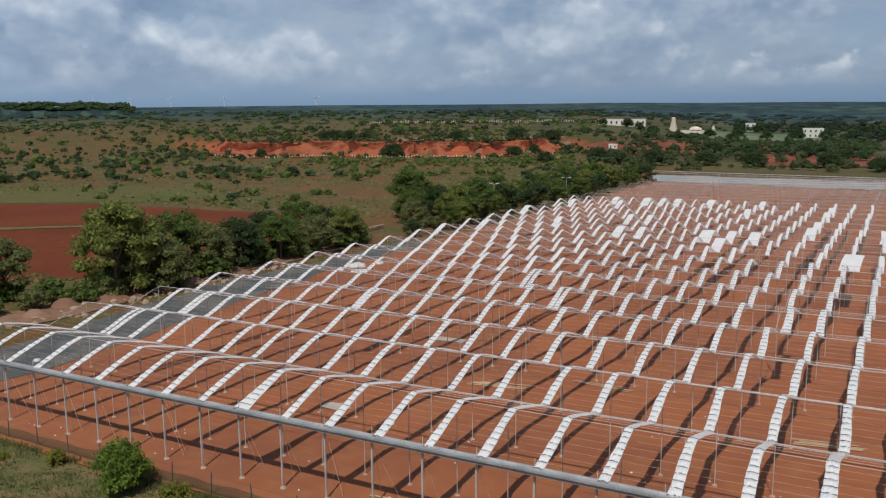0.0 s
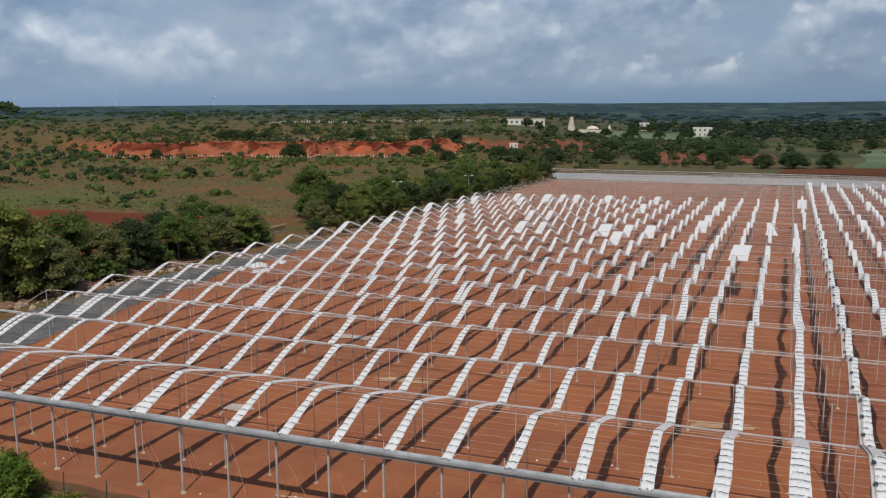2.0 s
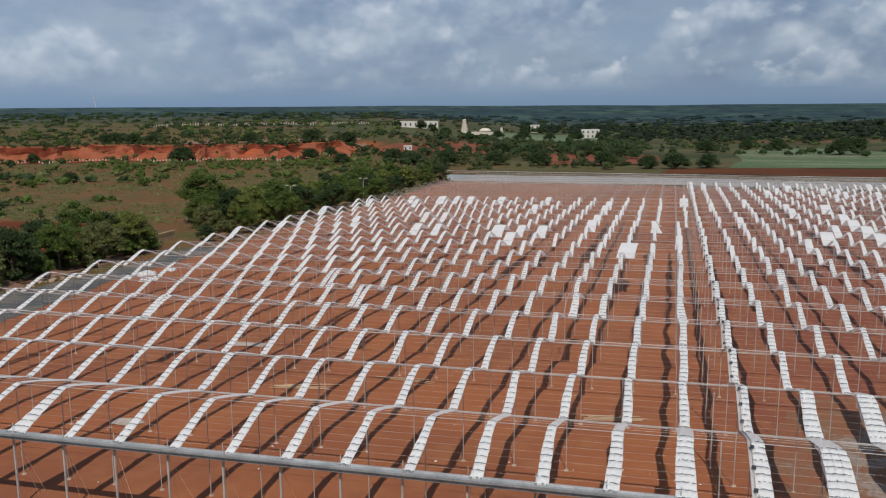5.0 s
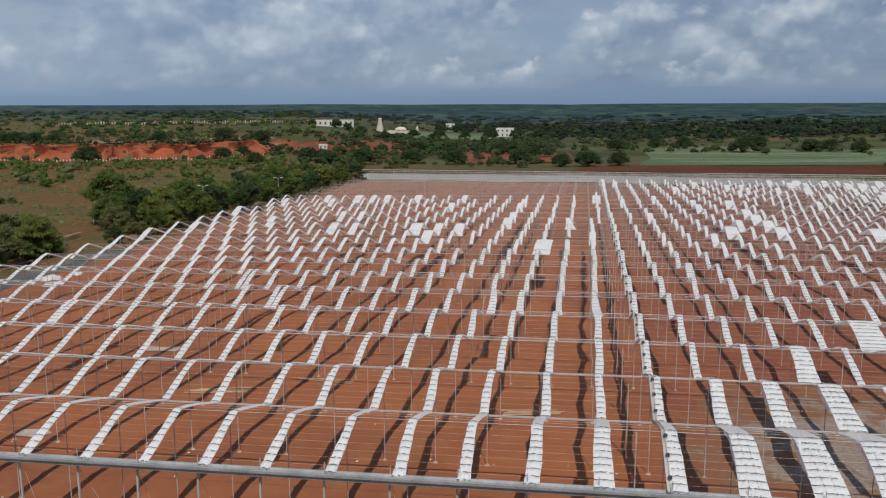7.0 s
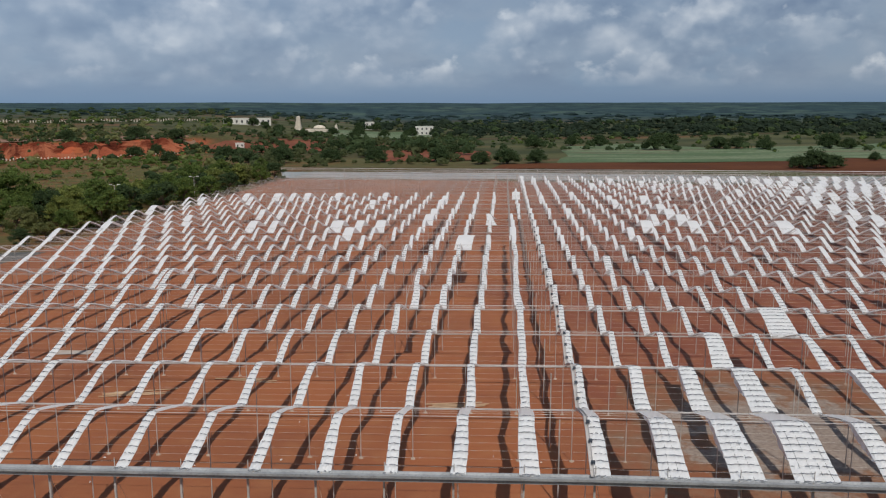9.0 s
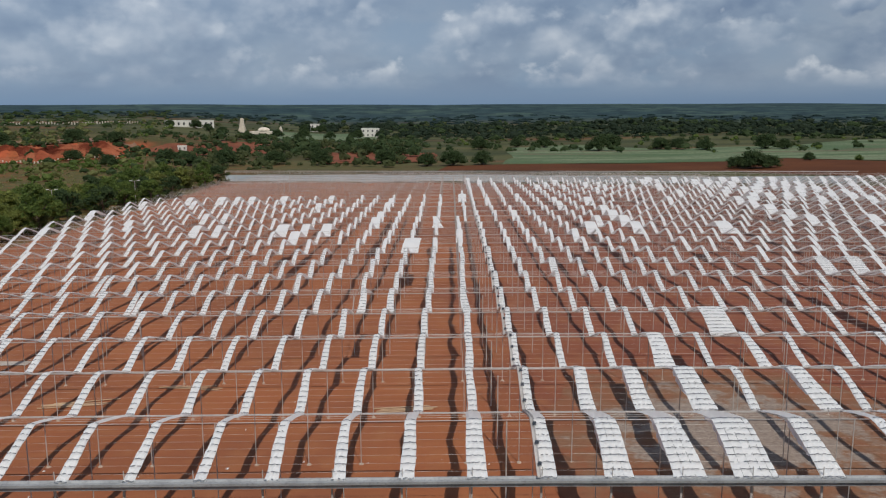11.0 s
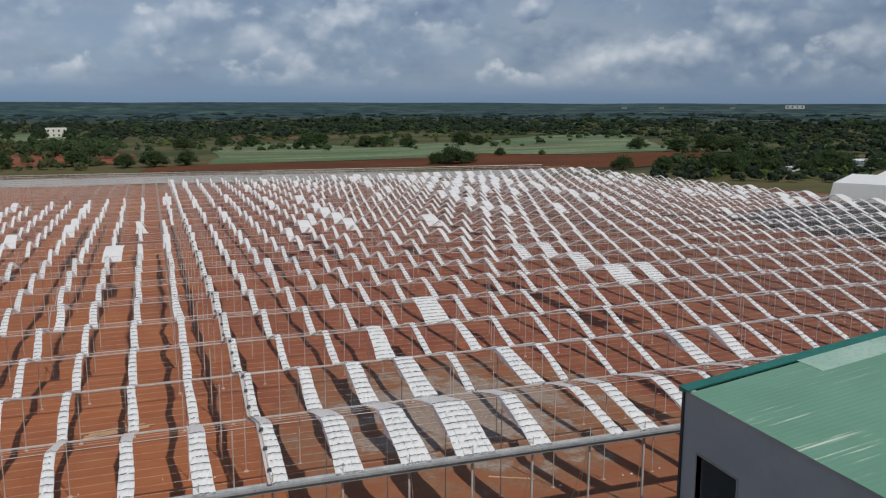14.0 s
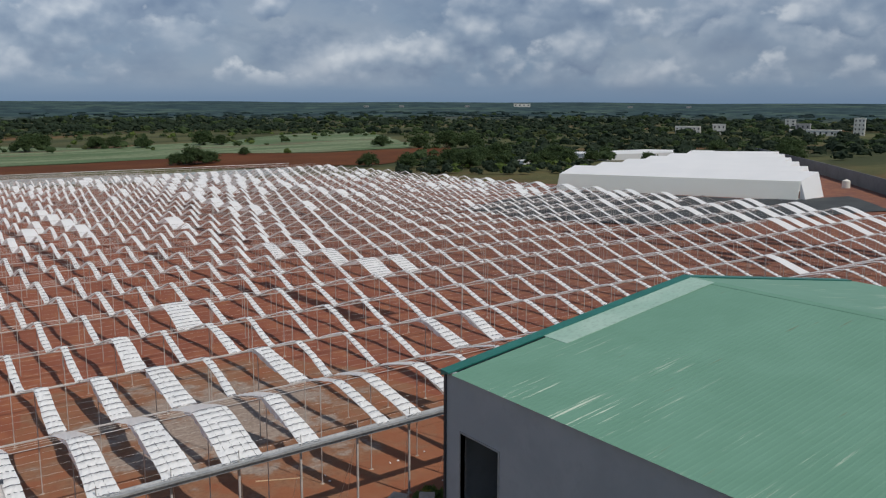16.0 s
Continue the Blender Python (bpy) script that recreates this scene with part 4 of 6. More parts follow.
def make_bush(seed, height, spread, mat, label, leaf=0.16, per=55, group="bushes"):
    r = random.Random(seed)
    t = thing("bush", label, "bush", group)
    cs, rs, b = [], [], Build()
    for k in range(24):
        up = (k + 0.5) / 24
        a, e = k * 2.4 + r.uniform(-0.4, 0.4), r.uniform(0.75, 1.0) if k % 4 else 0.35
        wide = math.sqrt(1 - up ** 2.2) * e * spread * 0.72
        c = (math.cos(a) * wide, math.sin(a) * wide, height * (0.16 + 0.62 * up * (0.7 + 0.3 * e)) * r.uniform(0.9, 1.08))
        b.tube((0, 0, -0.2), c, 0.04, 5, 0.015)
        cs.append(c)
        rs.append(spread * r.uniform(0.26, 0.40))
    part("stem", b, BARK, t)
    v, f = leaf_cloud(cs, rs, per, leaf, seed)
    part("crown", Build().add(v, f), mat, t)
    return t


def stand(ob, x, y, turn, scale, first=False):
    m = Matrix.Translation((x, y, land_at(x, y) - 0.05)) @ Matrix.Rotation(turn, 4, "Z")
    o = ob if first else copy_thing(ob, m)
    o.matrix_basis = m
    o.scale = (scale, scale, scale * random.uniform(0.9, 1.1))
    return o


KINDS = [make_tree(21, 8.4, 4.4, LEAF[2], "broad roadside tree with fresh green leaves"), make_tree(22, 8.0, 4.2, LEAF[0], "broad roadside tree with deep green leaves"),
         make_tree(23, 6.8, 4.4, LEAF[1], "spreading olive-green tree beside the greenhouse"), make_tree(24, 7.8, 4.0, LEAF[3], "dense dark-leaved tree beside the greenhouse"),
         make_tree(25, 9.6, 4.8, LEAF[0], "tall deep green tree beside the greenhouse")]
# the same trees with fewer, larger leaf clumps for the far end of the row
KINDS += [make_tree(31, 8.4, 4.4, LEAF[2], "broad roadside tree with fresh green leaves", 0.34, 24), make_tree(32, 8.0, 4.2, LEAF[0], "broad roadside tree with deep green leaves", 0.34, 24),
          make_tree(33, 6.8, 4.4, LEAF[1], "spreading olive-green tree beside the greenhouse", 0.34, 24), make_tree(34, 7.8, 4.0, LEAF[3], "dense dark-leaved tree beside the greenhouse", 0.34, 24),
          make_tree(35, 9.6, 4.8, LEAF[0], "tall deep green tree beside the greenhouse", 0.34, 24)]
used = [False] * len(KINDS)
rnd = random.Random(9)


def plant(kind, x, y, scale):
    first = not used[kind]
    used[kind] = True
    stand(KINDS[kind], x, y, rnd.uniform(0, 6.28), scale, first)


# rows of trees along the left side
for kind, x, y, s in ((0, -91.5, 36, 1.25), (0, -95, 41, 1.1), (2, -101, 27, 0.95), (3, -107, 20, 1.15), (1, -101, 13, 1.15), (2, -89, 40, 1.05), (1, -94, 47, 1.05), (2, -93, 42, 0.95), (1, -99, 44, 1.0), (2, -91, 51, 0.9), (0, -97, 55, 0.9), (3, -91, 58, 0.85), (2, -96, 63, 0.9), (1, -91, 67, 0.9), (3, -98, 71, 0.9),
                      (2, -90, 75, 0.85), (1, -96, 79, 0.9), (0, -90, 83, 0.75), (3, -97, 87, 0.85), (2, -93, 89, 0.7),
                      (4, -104, 128, 1.05), (2, -84.5, 104, 0.5), (1, -85, 112, 0.55), (0, -86, 119, 0.6), (2, -84.5, 125, 0.6), (3, -86, 99, 0.42), (1, -85, 131, 0.62), (1, -98, 118, 0.8), (2, -93, 111, 0.7), (3, -96, 126, 0.85), (0, -90, 120, 0.7), (2, -101, 137, 0.8)):
    plant(kind, x + 1.5, y, s * 1.08)
for k in range(58):
    y = 124 + k * 2.3 + rnd.uniform(-2, 2)
    plant(5 + rnd.choice((0, 1, 1, 2, 3, 3, 4)), -82 - rnd.uniform(0, 8) - (k % 3) * 8, y, rnd.uniform(0.7, 1.0))




def clumps(name, spots, mat, label, category, seed, leaf=0.2, per=26, long=1.0, body=0.92):
    """Many small bushes or far trees as one object: a lumpy body each, with loose leaves round it. spots: x, y, radius, height."""
    r = np.random.RandomState(seed)
    V, F = [], []
    xy = np.array([(s[0], s[1]) for s in spots])
    zs = land(xy[:, 0], xy[:, 1])
    for (x, y, rad, h), z in zip(spots, zs):
        ph = r.uniform(0, 6.28, 6)

        def lump(d):
            return 0.82 + 0.20 * np.sin(d[:, 0] * 4 + ph[0]) * np.sin(d[:, 2] * 4 + ph[1]) + 0.20 * np.sin(d[:, 1] * 5 + ph[2]) + 0.12 * np.sin(d[:, 2] * 7 + d[:, 0] * 6 + ph[3])
        c = np.array((x, y, z + h * 0.38))
        size = np.array((rad * long, rad * r.uniform(0.8, 1.1), h * 0.56))
        a = math.atan2(y + 35, x + 4) - math.pi / 2
        turn = np.array(((math.cos(a), math.sin(a), 0), (-math.sin(a), math.cos(a), 0), (0, 0, 1)))
        p = c + (CORE_V * lump(CORE_V)[:, None] * size * (body + r.uniform(-0.12, 0.12, (len(CORE_V), 1)))) @ turn
        k = len(V)
        V.extend(map(tuple, p.tolist()))
        F.extend([tuple(i + k for i in f) for f in CORE_F])
        n = per
        d = r.normal(size=(n, 3))
        d /= np.linalg.norm(d, axis=1)[:, None]
        d[:, 2] = np.abs(d[:, 2]) - 0.25
        p = c + (d * lump(d)[:, None] * size * r.uniform(0.84, 1.12, (n, 1))) @ turn
        nrm = d @ turn + r.normal(size=(n, 3)) * 0.5
        nrm /= np.linalg.norm(nrm, axis=1)[:, None]
        t = np.cross(nrm, r.normal(size=(n, 3)))
        t /= np.linalg.norm(t, axis=1)[:, None] + 1e-9
        u = np.cross(nrm, t)
        sz = rad * leaf * r.uniform(0.6, 1.25, (n, 1))
        q = np.stack((p - t * sz, p - u * sz * 0.7, p + t * sz, p + u * sz * 0.7), 1).reshape(-1, 3)
        k = len(V)
        V.extend(map(tuple, q.tolist()))
        F.extend([(k + 4 * i, k + 4 * i + 1, k + 4 * i + 2, k + 4 * i + 3) for i in range(n)])
    return solid(name, Build().add(V, F), mat, label, category, kind="stuff")


def bearing_spot(bear, d):
    a = radians(bear)
    return -4 - math.sin(a) * d, -35 + math.cos(a) * d


rnd = random.Random(31)
# low scrub over the open land on the left
for m, seed in ((LEAF[1], 1), (LEAF[0], 2), (LEAF[3], 22)):
    spots = []
    while len(spots) < (800 if seed < 20 else 420):
        x, y = bearing_spot(rnd.uniform(18, 62), rnd.uniform(130, 900) ** 1.0)
        d = math.hypot(x + 4, y + 35)
        if x > -100 or (x > -230 and 40 < y < 123):
            continue
        if noise.noise(Vector((x * 0.012, y * 0.012, 3))) + 0.25 * rnd.random() < -0.05 + (0.15 if d < 330 else 0):
            continue
        s = (0.25 + 1.9 * rnd.random() ** 3.2) * (1.0 if d < 330 else 1.6)
        spots.append((x, y, s, s * rnd.uniform(0.9, 1.5)))
    clumps("scrub", spots, m, "low thorny scrub on dry red land", "scrub", seed, 0.2, 16)
# grass clumps and seedlings between the bushes
tiny = Build()
top = [(math.cos(k * 1.2566), math.sin(k * 1.2566)) for k in range(5)]
while len(tiny.v) < 6 * 5200:
    x, y = bearing_spot(rnd.uniform(18, 62), 120 + 560 * rnd.random() ** 1.3)
    if x > -100 or (x > -230 and 40 < y < 123):
        continue
    if noise.noise(Vector((x * 0.02, y * 0.02, 7))) < rnd.uniform(-0.5, 0.3):
        continue
    s, z = rnd.uniform(0.2, 0.75), land_at(x, y)
    tiny.add([(x + c * s * rnd.uniform(0.6, 1.2), y + n * s * rnd.uniform(0.6, 1.2), z + s * rnd.uniform(-0.1, 0.4)) for c, n in top] + [(x, y, z + s * rnd.uniform(0.7, 1.2))], [(k, (k + 1) % 5, 5) for k in range(5)])
solid("grass_clumps", tiny, LEAF[1], "scattered dry grass clumps on red land", "grass", kind="stuff")


# trees of the far plain: a dark belt of woods, then looser trees
def woods(m, seed, count, lo, hi, b0, b1, size, label, gap=0.0, power=1.0, tall=1.0, long=1.0, per=18):
    spots = []
    while len(spots) < count:
        b, d = rnd.uniform(b0, b1), lo + (hi - lo) * rnd.random() ** power
        x, y = bearing_spot(b, d)
        if (12.3 < b < 19.4 and 484 < d < 565 and rnd.random() < 0.72) or (1.2 < b < 8.6 and 388 < d < 470 and rnd.random() < 0.7) or (5 < b < 12 and 630 < d < 790):
            continue
        if noise.noise(Vector((x * 0.006, y * 0.010, seed))) < rnd.uniform(-0.4, 0.1) + gap:
            continue
        s = (0.55 + 0.95 * rnd.random() ** 1.8) * size * (1 if d < 900 else 1.35)
        spots.append((x, y, s, s * rnd.uniform(1.1, 1.7) * tall))
    clumps("far_woods", spots, m, label, "woods", seed, 0.25, per, long, 0.8)


# cloud shade over this belt is put into the leaf colour
woods(LEAF[4], 3, 1500, 610, 1000, -68, 10, 3.7, "belt of far woods on the plain, darkened for cloud shade", 0.0, 1.0, 0.95, 1.3, 16)
woods(LEAF[3], 23, 420, 600, 1000, -68, 10, 3.4, "green trees in the belt of far woods", 0.0, 1.0, 0.9, 1.2, 16)
# these leaves are tinted blue to stand in for haze
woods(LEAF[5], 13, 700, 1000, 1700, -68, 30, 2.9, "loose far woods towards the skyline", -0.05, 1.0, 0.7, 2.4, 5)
woods(LEAF[3], 25, 650, 760, 1700, 18, 62, 2.5, "scattered trees beyond the quarry", -0.15, 1.0, 0.8, 1.6, 8)
woods(LEAF[3], 4, 420, 560, 1300, -68, 40, 2.7, "green field trees on the plain")
woods(LEAF[6], 5, 420, 480, 1100, -68, 36, 2.4, "olive field trees on the plain")
woods(LEAF[4], 6, 420, 330, 640, -68, -38, 3.0, "trees behind the white greenhouse, darkened for cloud shade", 0.0, 1.0, 1.0, 1.2, 22)
woods(LEAF[3], 24, 240, 300, 640, -68, -34, 2.6, "green trees behind the white greenhouse", 0.0, 1.0, 0.9, 1.2, 22)
woods(LEAF[6], 7, 190, 360, 600, 2, 17, 2.6, "olive trees round the far houses")
woods(LEAF[0], 10, 230, 385, 452, 20, 38, 1.5, "green shrubs below the quarry")
woods(LEAF[6], 11, 260, 478, 600, 19, 47, 1.8, "olive shrubs on the quarry terrace")
woods(LEAF[3], 26, 170, 482, 640, 19, 50, 2.0, "dark shrubs on the quarry terrace")
woods(LEAF[3], 15, 420, 330, 760, 42, 61, 2.0, "dark bushes on the open land")
woods(LEAF[3], 16, 150, 455, 640, -44, 4, 2.4, "green bushes round the crop field")
woods(LEAF[0], 17, 60, 440, 640, -44, 4, 1.8, "pale bushes round the crop field")
woods(LEAF[4], 18, 120, 258, 335, -46, -33, 1.9, "dark bushes beside the white greenhouse", -0.4)
woods(LEAF[0], 19, 50, 262, 335, -46, -33, 1.5, "green bushes beside the white greenhouse", -0.4)
woods(LEAF[3], 8, 230, 380, 620, 2, 20, 3.2, "green trees round the far houses")
woods(LEAF[3], 9, 300, 1490, 1600, 48.8, 60, 5.0, "dark wooded mound on the skyline", -0.6, 1.0, 0.75, 1.6, 10)


def cliff_material():
    """Raw earth, darkened where steep for shade below the rim; paler fallen earth elsewhere."""
    q = Mat("quarry_bank", 0.98)
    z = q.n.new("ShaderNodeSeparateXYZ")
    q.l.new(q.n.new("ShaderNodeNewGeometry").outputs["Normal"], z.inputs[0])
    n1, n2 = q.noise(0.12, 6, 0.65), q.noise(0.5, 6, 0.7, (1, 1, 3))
    # steepness sets the tone, so the rim's shade is put into the colour
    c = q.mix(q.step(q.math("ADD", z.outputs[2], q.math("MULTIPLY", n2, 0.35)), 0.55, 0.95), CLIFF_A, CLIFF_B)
    c = q.mix(q.math("MULTIPLY", q.step(n1, 0.48, 0.66), 0.7), c, (0.29, 0.075, 0.035))
    c = q.mix(q.math("MULTIPLY", q.step(n2, 0.55, 0.72), 0.6), c, (0.12, 0.04, 0.02))
    q.color(c)
    q.bump(n2, 0.8, 0.8)
    return q.m


def quarry_face():
    """The cut red earth bank, rough from top to bottom."""
    bs = np.arange(19.5, 46.5, 0.16)
    ts = np.linspace(0, 1, 9)
    V, F = [], []
    for b in bs:
        e = float(rim(b))
        lo, hi = bearing_spot(b, e - 3.5), bearing_spot(b, e + 9)
        z0, z1 = land_at(*lo) - 0.3, land_at(*hi) - 0.6 + 1.9 * noise.noise(Vector((b * 1.1, 0, 8))) + 0.8 * noise.noise(Vector((b * 5.0, 3, 8)))
        fallen = min(0.8, max(0.15, 0.48 + 0.55 * noise.noise(Vector((b * 0.8, 5, 1)))))
        for t in ts:
            gully = noise.noise(Vector((b * 0.6, t * 1.4, 2))) * 2.4 + noise.noise(Vector((b * 3.1, t * 4.5, 5))) * 0.6
            out = 6.5 * min(1, t / 0.55) + 2.0 * max(0, t - 0.55) / 0.45
            d = e - 4.5 + out + gully * math.sin(math.pi * min(1, t * 0.85 + 0.1))
            up_by = fallen * min(1, t / 0.55) + (1 - fallen) * max(0, t - 0.55) / 0.45
            x, y = bearing_spot(b, d)
            V.append((x, y, z0 + (z1 - z0) * up_by))
        x, y = bearing_spot(b, e + 14)
        V.append((x, y, land_at(x, y) - 0.2))
    n = len(ts) + 1
    for i in range(len(bs) - 1):
        for k in range(n - 1):
            a = i * n + k
            F.append((a + n, a, a + 1, a + n + 1))
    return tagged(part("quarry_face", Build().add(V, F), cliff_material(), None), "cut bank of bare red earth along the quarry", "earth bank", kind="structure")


quarry_face()
spots = []
for k in range(270):
    b = rnd.uniform(19.5, 46)
    x, y = bearing_spot(b, float(rim(b)) + rnd.choice((-9, 3, 5, 7, 9, 10, 12)) + rnd.uniform(-3, 3))
    s = rnd.uniform(0.6, 1.7)
    spots.append((x, y, s, s * rnd.uniform(1.2, 2.0)))
clumps("scrub", spots, LEAF[3], "dark shrubs along the quarry's edge", "scrub", 21)
# pale dug earth at the foot of the bank and on the terrace above it
drape("quarry_floor", [bearing_spot(b, float(rim(b)) - 4) for b in range(21, 46, 3)] + [bearing_spot(b, float(rim(b)) - 17) for b in range(45, 20, -3)], CUT, "dug red earth at the foot of the quarry", 0.3, 8.0, category="soil")
drape("terrace_soil", [bearing_spot(b, float(rim(b)) + 10) for b in range(20, 34, 2)] + [bearing_spot(b, float(rim(b)) + 46) for b in range(33, 19, -2)], TAN, "dry tan soil on the quarry terrace", 0.3, 9.0, category="soil")
drape("red_clearing", [bearing_spot(b, d) for b, d in ((19.6, 478), (16, 484), (12.3, 486), (12.0, 580), (15, 570), (17, 545), (19.6, 514))], TERRA, "bare red clearing below the far houses", 0.35, 14.0, category="soil")
drape("red_patch", [bearing_spot(b, d) for b, d in ((8.8, 392), (5, 385), (1.2, 388), (1.0, 455), (4.5, 470), (8.6, 480))], TERRA, "bare red-brown patch among trees", 0.35, 12.0, category="soil")
drape("far_field", [bearing_spot(b, d) for b, d in ((12, 640), (8, 630), (5, 632), (5, 780), (8, 775), (11.8, 790))], CROP, "pale green field among far trees", 0.4, 18.0)


# ---- fields and other ground ----
drape("brown_field", [(-8, 300), (25, 300), (100, 290), (138, 252), (165, 238), (198, 252), (236, 286), (256, 316), (180, 318), (146, 342), (114, 336), (55, 334), (20, 332), (-4, 322)], BROWN, "freshly turned brown field behind the greenhouse", 0.25, 16.0)
drape("crop_field", [(20, 336), (55, 338), (114, 340), (147, 346), (182, 322), (236, 326), (262, 360), (345, 555), (252, 508), (190, 450), (120, 436), (76, 500), (32, 468)], CROP, "low green crop field with bushes round it", 0.25, 20.0)
drape("ploughed_field", [(-225, 95), (-189, 115), (-154, 119), (-133, 120), (-108, 116), (-104, 96), (-102, 60), (-104, 36), (-122, 20), (-170, 40), (-215, 60)], PLOUGH, "ploughed deep red field beyond the trees", 0.08, 9.0)
drape("field_bank", [(-166, 70), (-158, 78.5), (-143, 88), (-128, 93), (-129, 90), (-144, 85), (-158, 74), (-165, 66)], GRASS, "grassy bank across the ploughed field", 0.18, 5.0)
drape("grass_strip", [(-262, 130), (-240, 150), (-213, 170), (-185, 156), (-166, 141), (-190, 119), (-213, 103)], GREEN, "green grass strip beside the ploughed field", 0.1, 10.0)
drape("grey_yard", [(-67.5, 0), (-68.5, 14), (-70.5, 30), (-73, 42), (-75, 54), (-76.5, 70), (-77, 92), (-83, 92), (-82, 66), (-84, 50), (-82, 36), (-79, 18), (-77, 0)], GREYFLOOR, "grey gravel lane beside the greenhouse", 0.1, 4.0, category="lane")
drape("dirt_track", [(-84, 18), (-85, 36), (-87.5, 50), (-86, 68), (-88.5, 90), (-90.5, 90), (-91.5, 50), (-93, 30), (-92, 16)], TAN, "tan dirt track under the trees", 0.12, 4.0, category="track")
drape("cement_dust", [(1.5, 8), (5, 1.5), (11, -1.8), (18.5, -2.2), (26, 0.5), (29, 10), (28, 22), (22, 30), (13, 32), (5.5, 29), (2, 18)], DUST, "grey cement dust spread on the red soil", 0.11, 2.4, category="soil")
drape("front_grass", [(-90, -2.6), (-60, -2.5), (-45, -2.9), (-34, -3.2), (-29, -5.5), (-27, -12), (-26, -50), (-90, -50)], GRASS, "rough grass verge in front of the greenhouse", 0.09, 3.0, category="grass")
drape("black_net", [(110, 60), (100, 84), (102, 104), (122, 113), (141, 108), (151, 70), (160, 62), (170, 58), (151, 40), (132, 48)], BLACKNET, "black shade net spread on the ground", 0.2, 5.0, category="net", kind="")
drape("red_yard", [(158, 60), (200, 93), (243, 127), (300, 172), (303, 166), (220, 88), (146, 24), (150, 42)], SOIL, "bare red yard between wall and greenhouse", 0.12, 8.0, category="soil")
SPILL = two_scale("spilt_cement", (0.46, 0.40, 0.35), (0.38, 0.29, 0.23), 0.6, 4.0, 0.95, 0, 0.3, 0.03, 0.7)
drape("cement_spill", [(-40.8, 12.6), (-39.2, 12.4), (-38.4, 13.4), (-39.4, 14.0), (-40.9, 13.7)], SPILL, "pale patch of spilt cement near the greenhouse front", 0.12, 0.8, category="soil")
drape("pale_slab", [(-43.6, 33.4), (-40, 33.6), (-39.8, 34.9), (-43.4, 34.8)], SPILL, "pale patch of spilt cement on the soil", 0.12, 1.2, category="soil")

# ---- boundary screen behind the frame ----
screen = thing("boundary_screen", "long pale sheet screen on posts behind the greenhouse", "fence")
pa, pb = Vector((-84, 265, 0)), Vector((122, 227, 0))
count = 52
d = (pb - pa) / count
for k in range(count):
    a, b = pa + d * k, pa + d * (k + 1)
    za, zb = land_at(a.x, a.y), land_at(b.x, b.y)
    n = Vector((-d.y, d.x, 0)).normalized() * 0.03
    hh = 2.5 + random.uniform(-0.08, 0.08)
    q = [(p + m).to_tuple() for p in (a, b) for m in (n, -n)]
    vs = [(q[0][0], q[0][1], za + 0.35), (q[1][0], q[1][1], za + 0.35), (q[2][0], q[2][1], zb + 0.35), (q[3][0], q[3][1], zb + 0.35)]
    vs += [(x, y, z - 0.35 + hh) for x, y, z in vs]
    part("sheet", Build().add(vs, [(0, 1, 5, 4), (2, 6, 7, 3), (0, 4, 6, 2), (1, 3, 7, 5), (4, 5, 7, 6), (0, 2, 3, 1)]), SHEET, screen)
    part("post", Build().tube((a.x, a.y - 0.1, za - 0.3), (a.x, a.y - 0.1, za + 3.9), 0.06, 6), PIPE, screen)
for h, r in ((3.85, 0.11), (3.3, 0.06)):
    part("rail", Build().tube((pa.x, pa.y, land_at(pa.x, pa.y) + h), (pb.x, pb.y, land_at(pb.x, pb.y) + h), r, 6), RAIL, screen)


def pipe_stack(x, y, turn, n):
    """Steel pipes left lying in a loose heap."""
    for k in range(n):
        a = turn + random.uniform(-0.12, 0.12)
        dx, dy, z = math.cos(a) * 3, math.sin(a) * 3, land_at(x, y) + 0.2 + 0.14 * (k % 3)
        ox, oy = x + random.uniform(-1.5, 1.5), y + random.uniform(-0.5, 0.5)
        solid("steel_pipe", Build().tube((ox - dx, oy - dy, z), (ox + dx, oy + dy, z + random.uniform(0, 0.3)), 0.09, 6), STEEL, "long grey steel pipe lying before the screen", "pipe", "loose pipes")


for x, y, turn in ((-32, 251, -0.15), (-24, 250, 0.05), (-16, 248, -0.2), (-62, 256, -0.18), (4, 244, -0.1), (14, 242, -0.2)):
    pipe_stack(x, y, turn, 6)


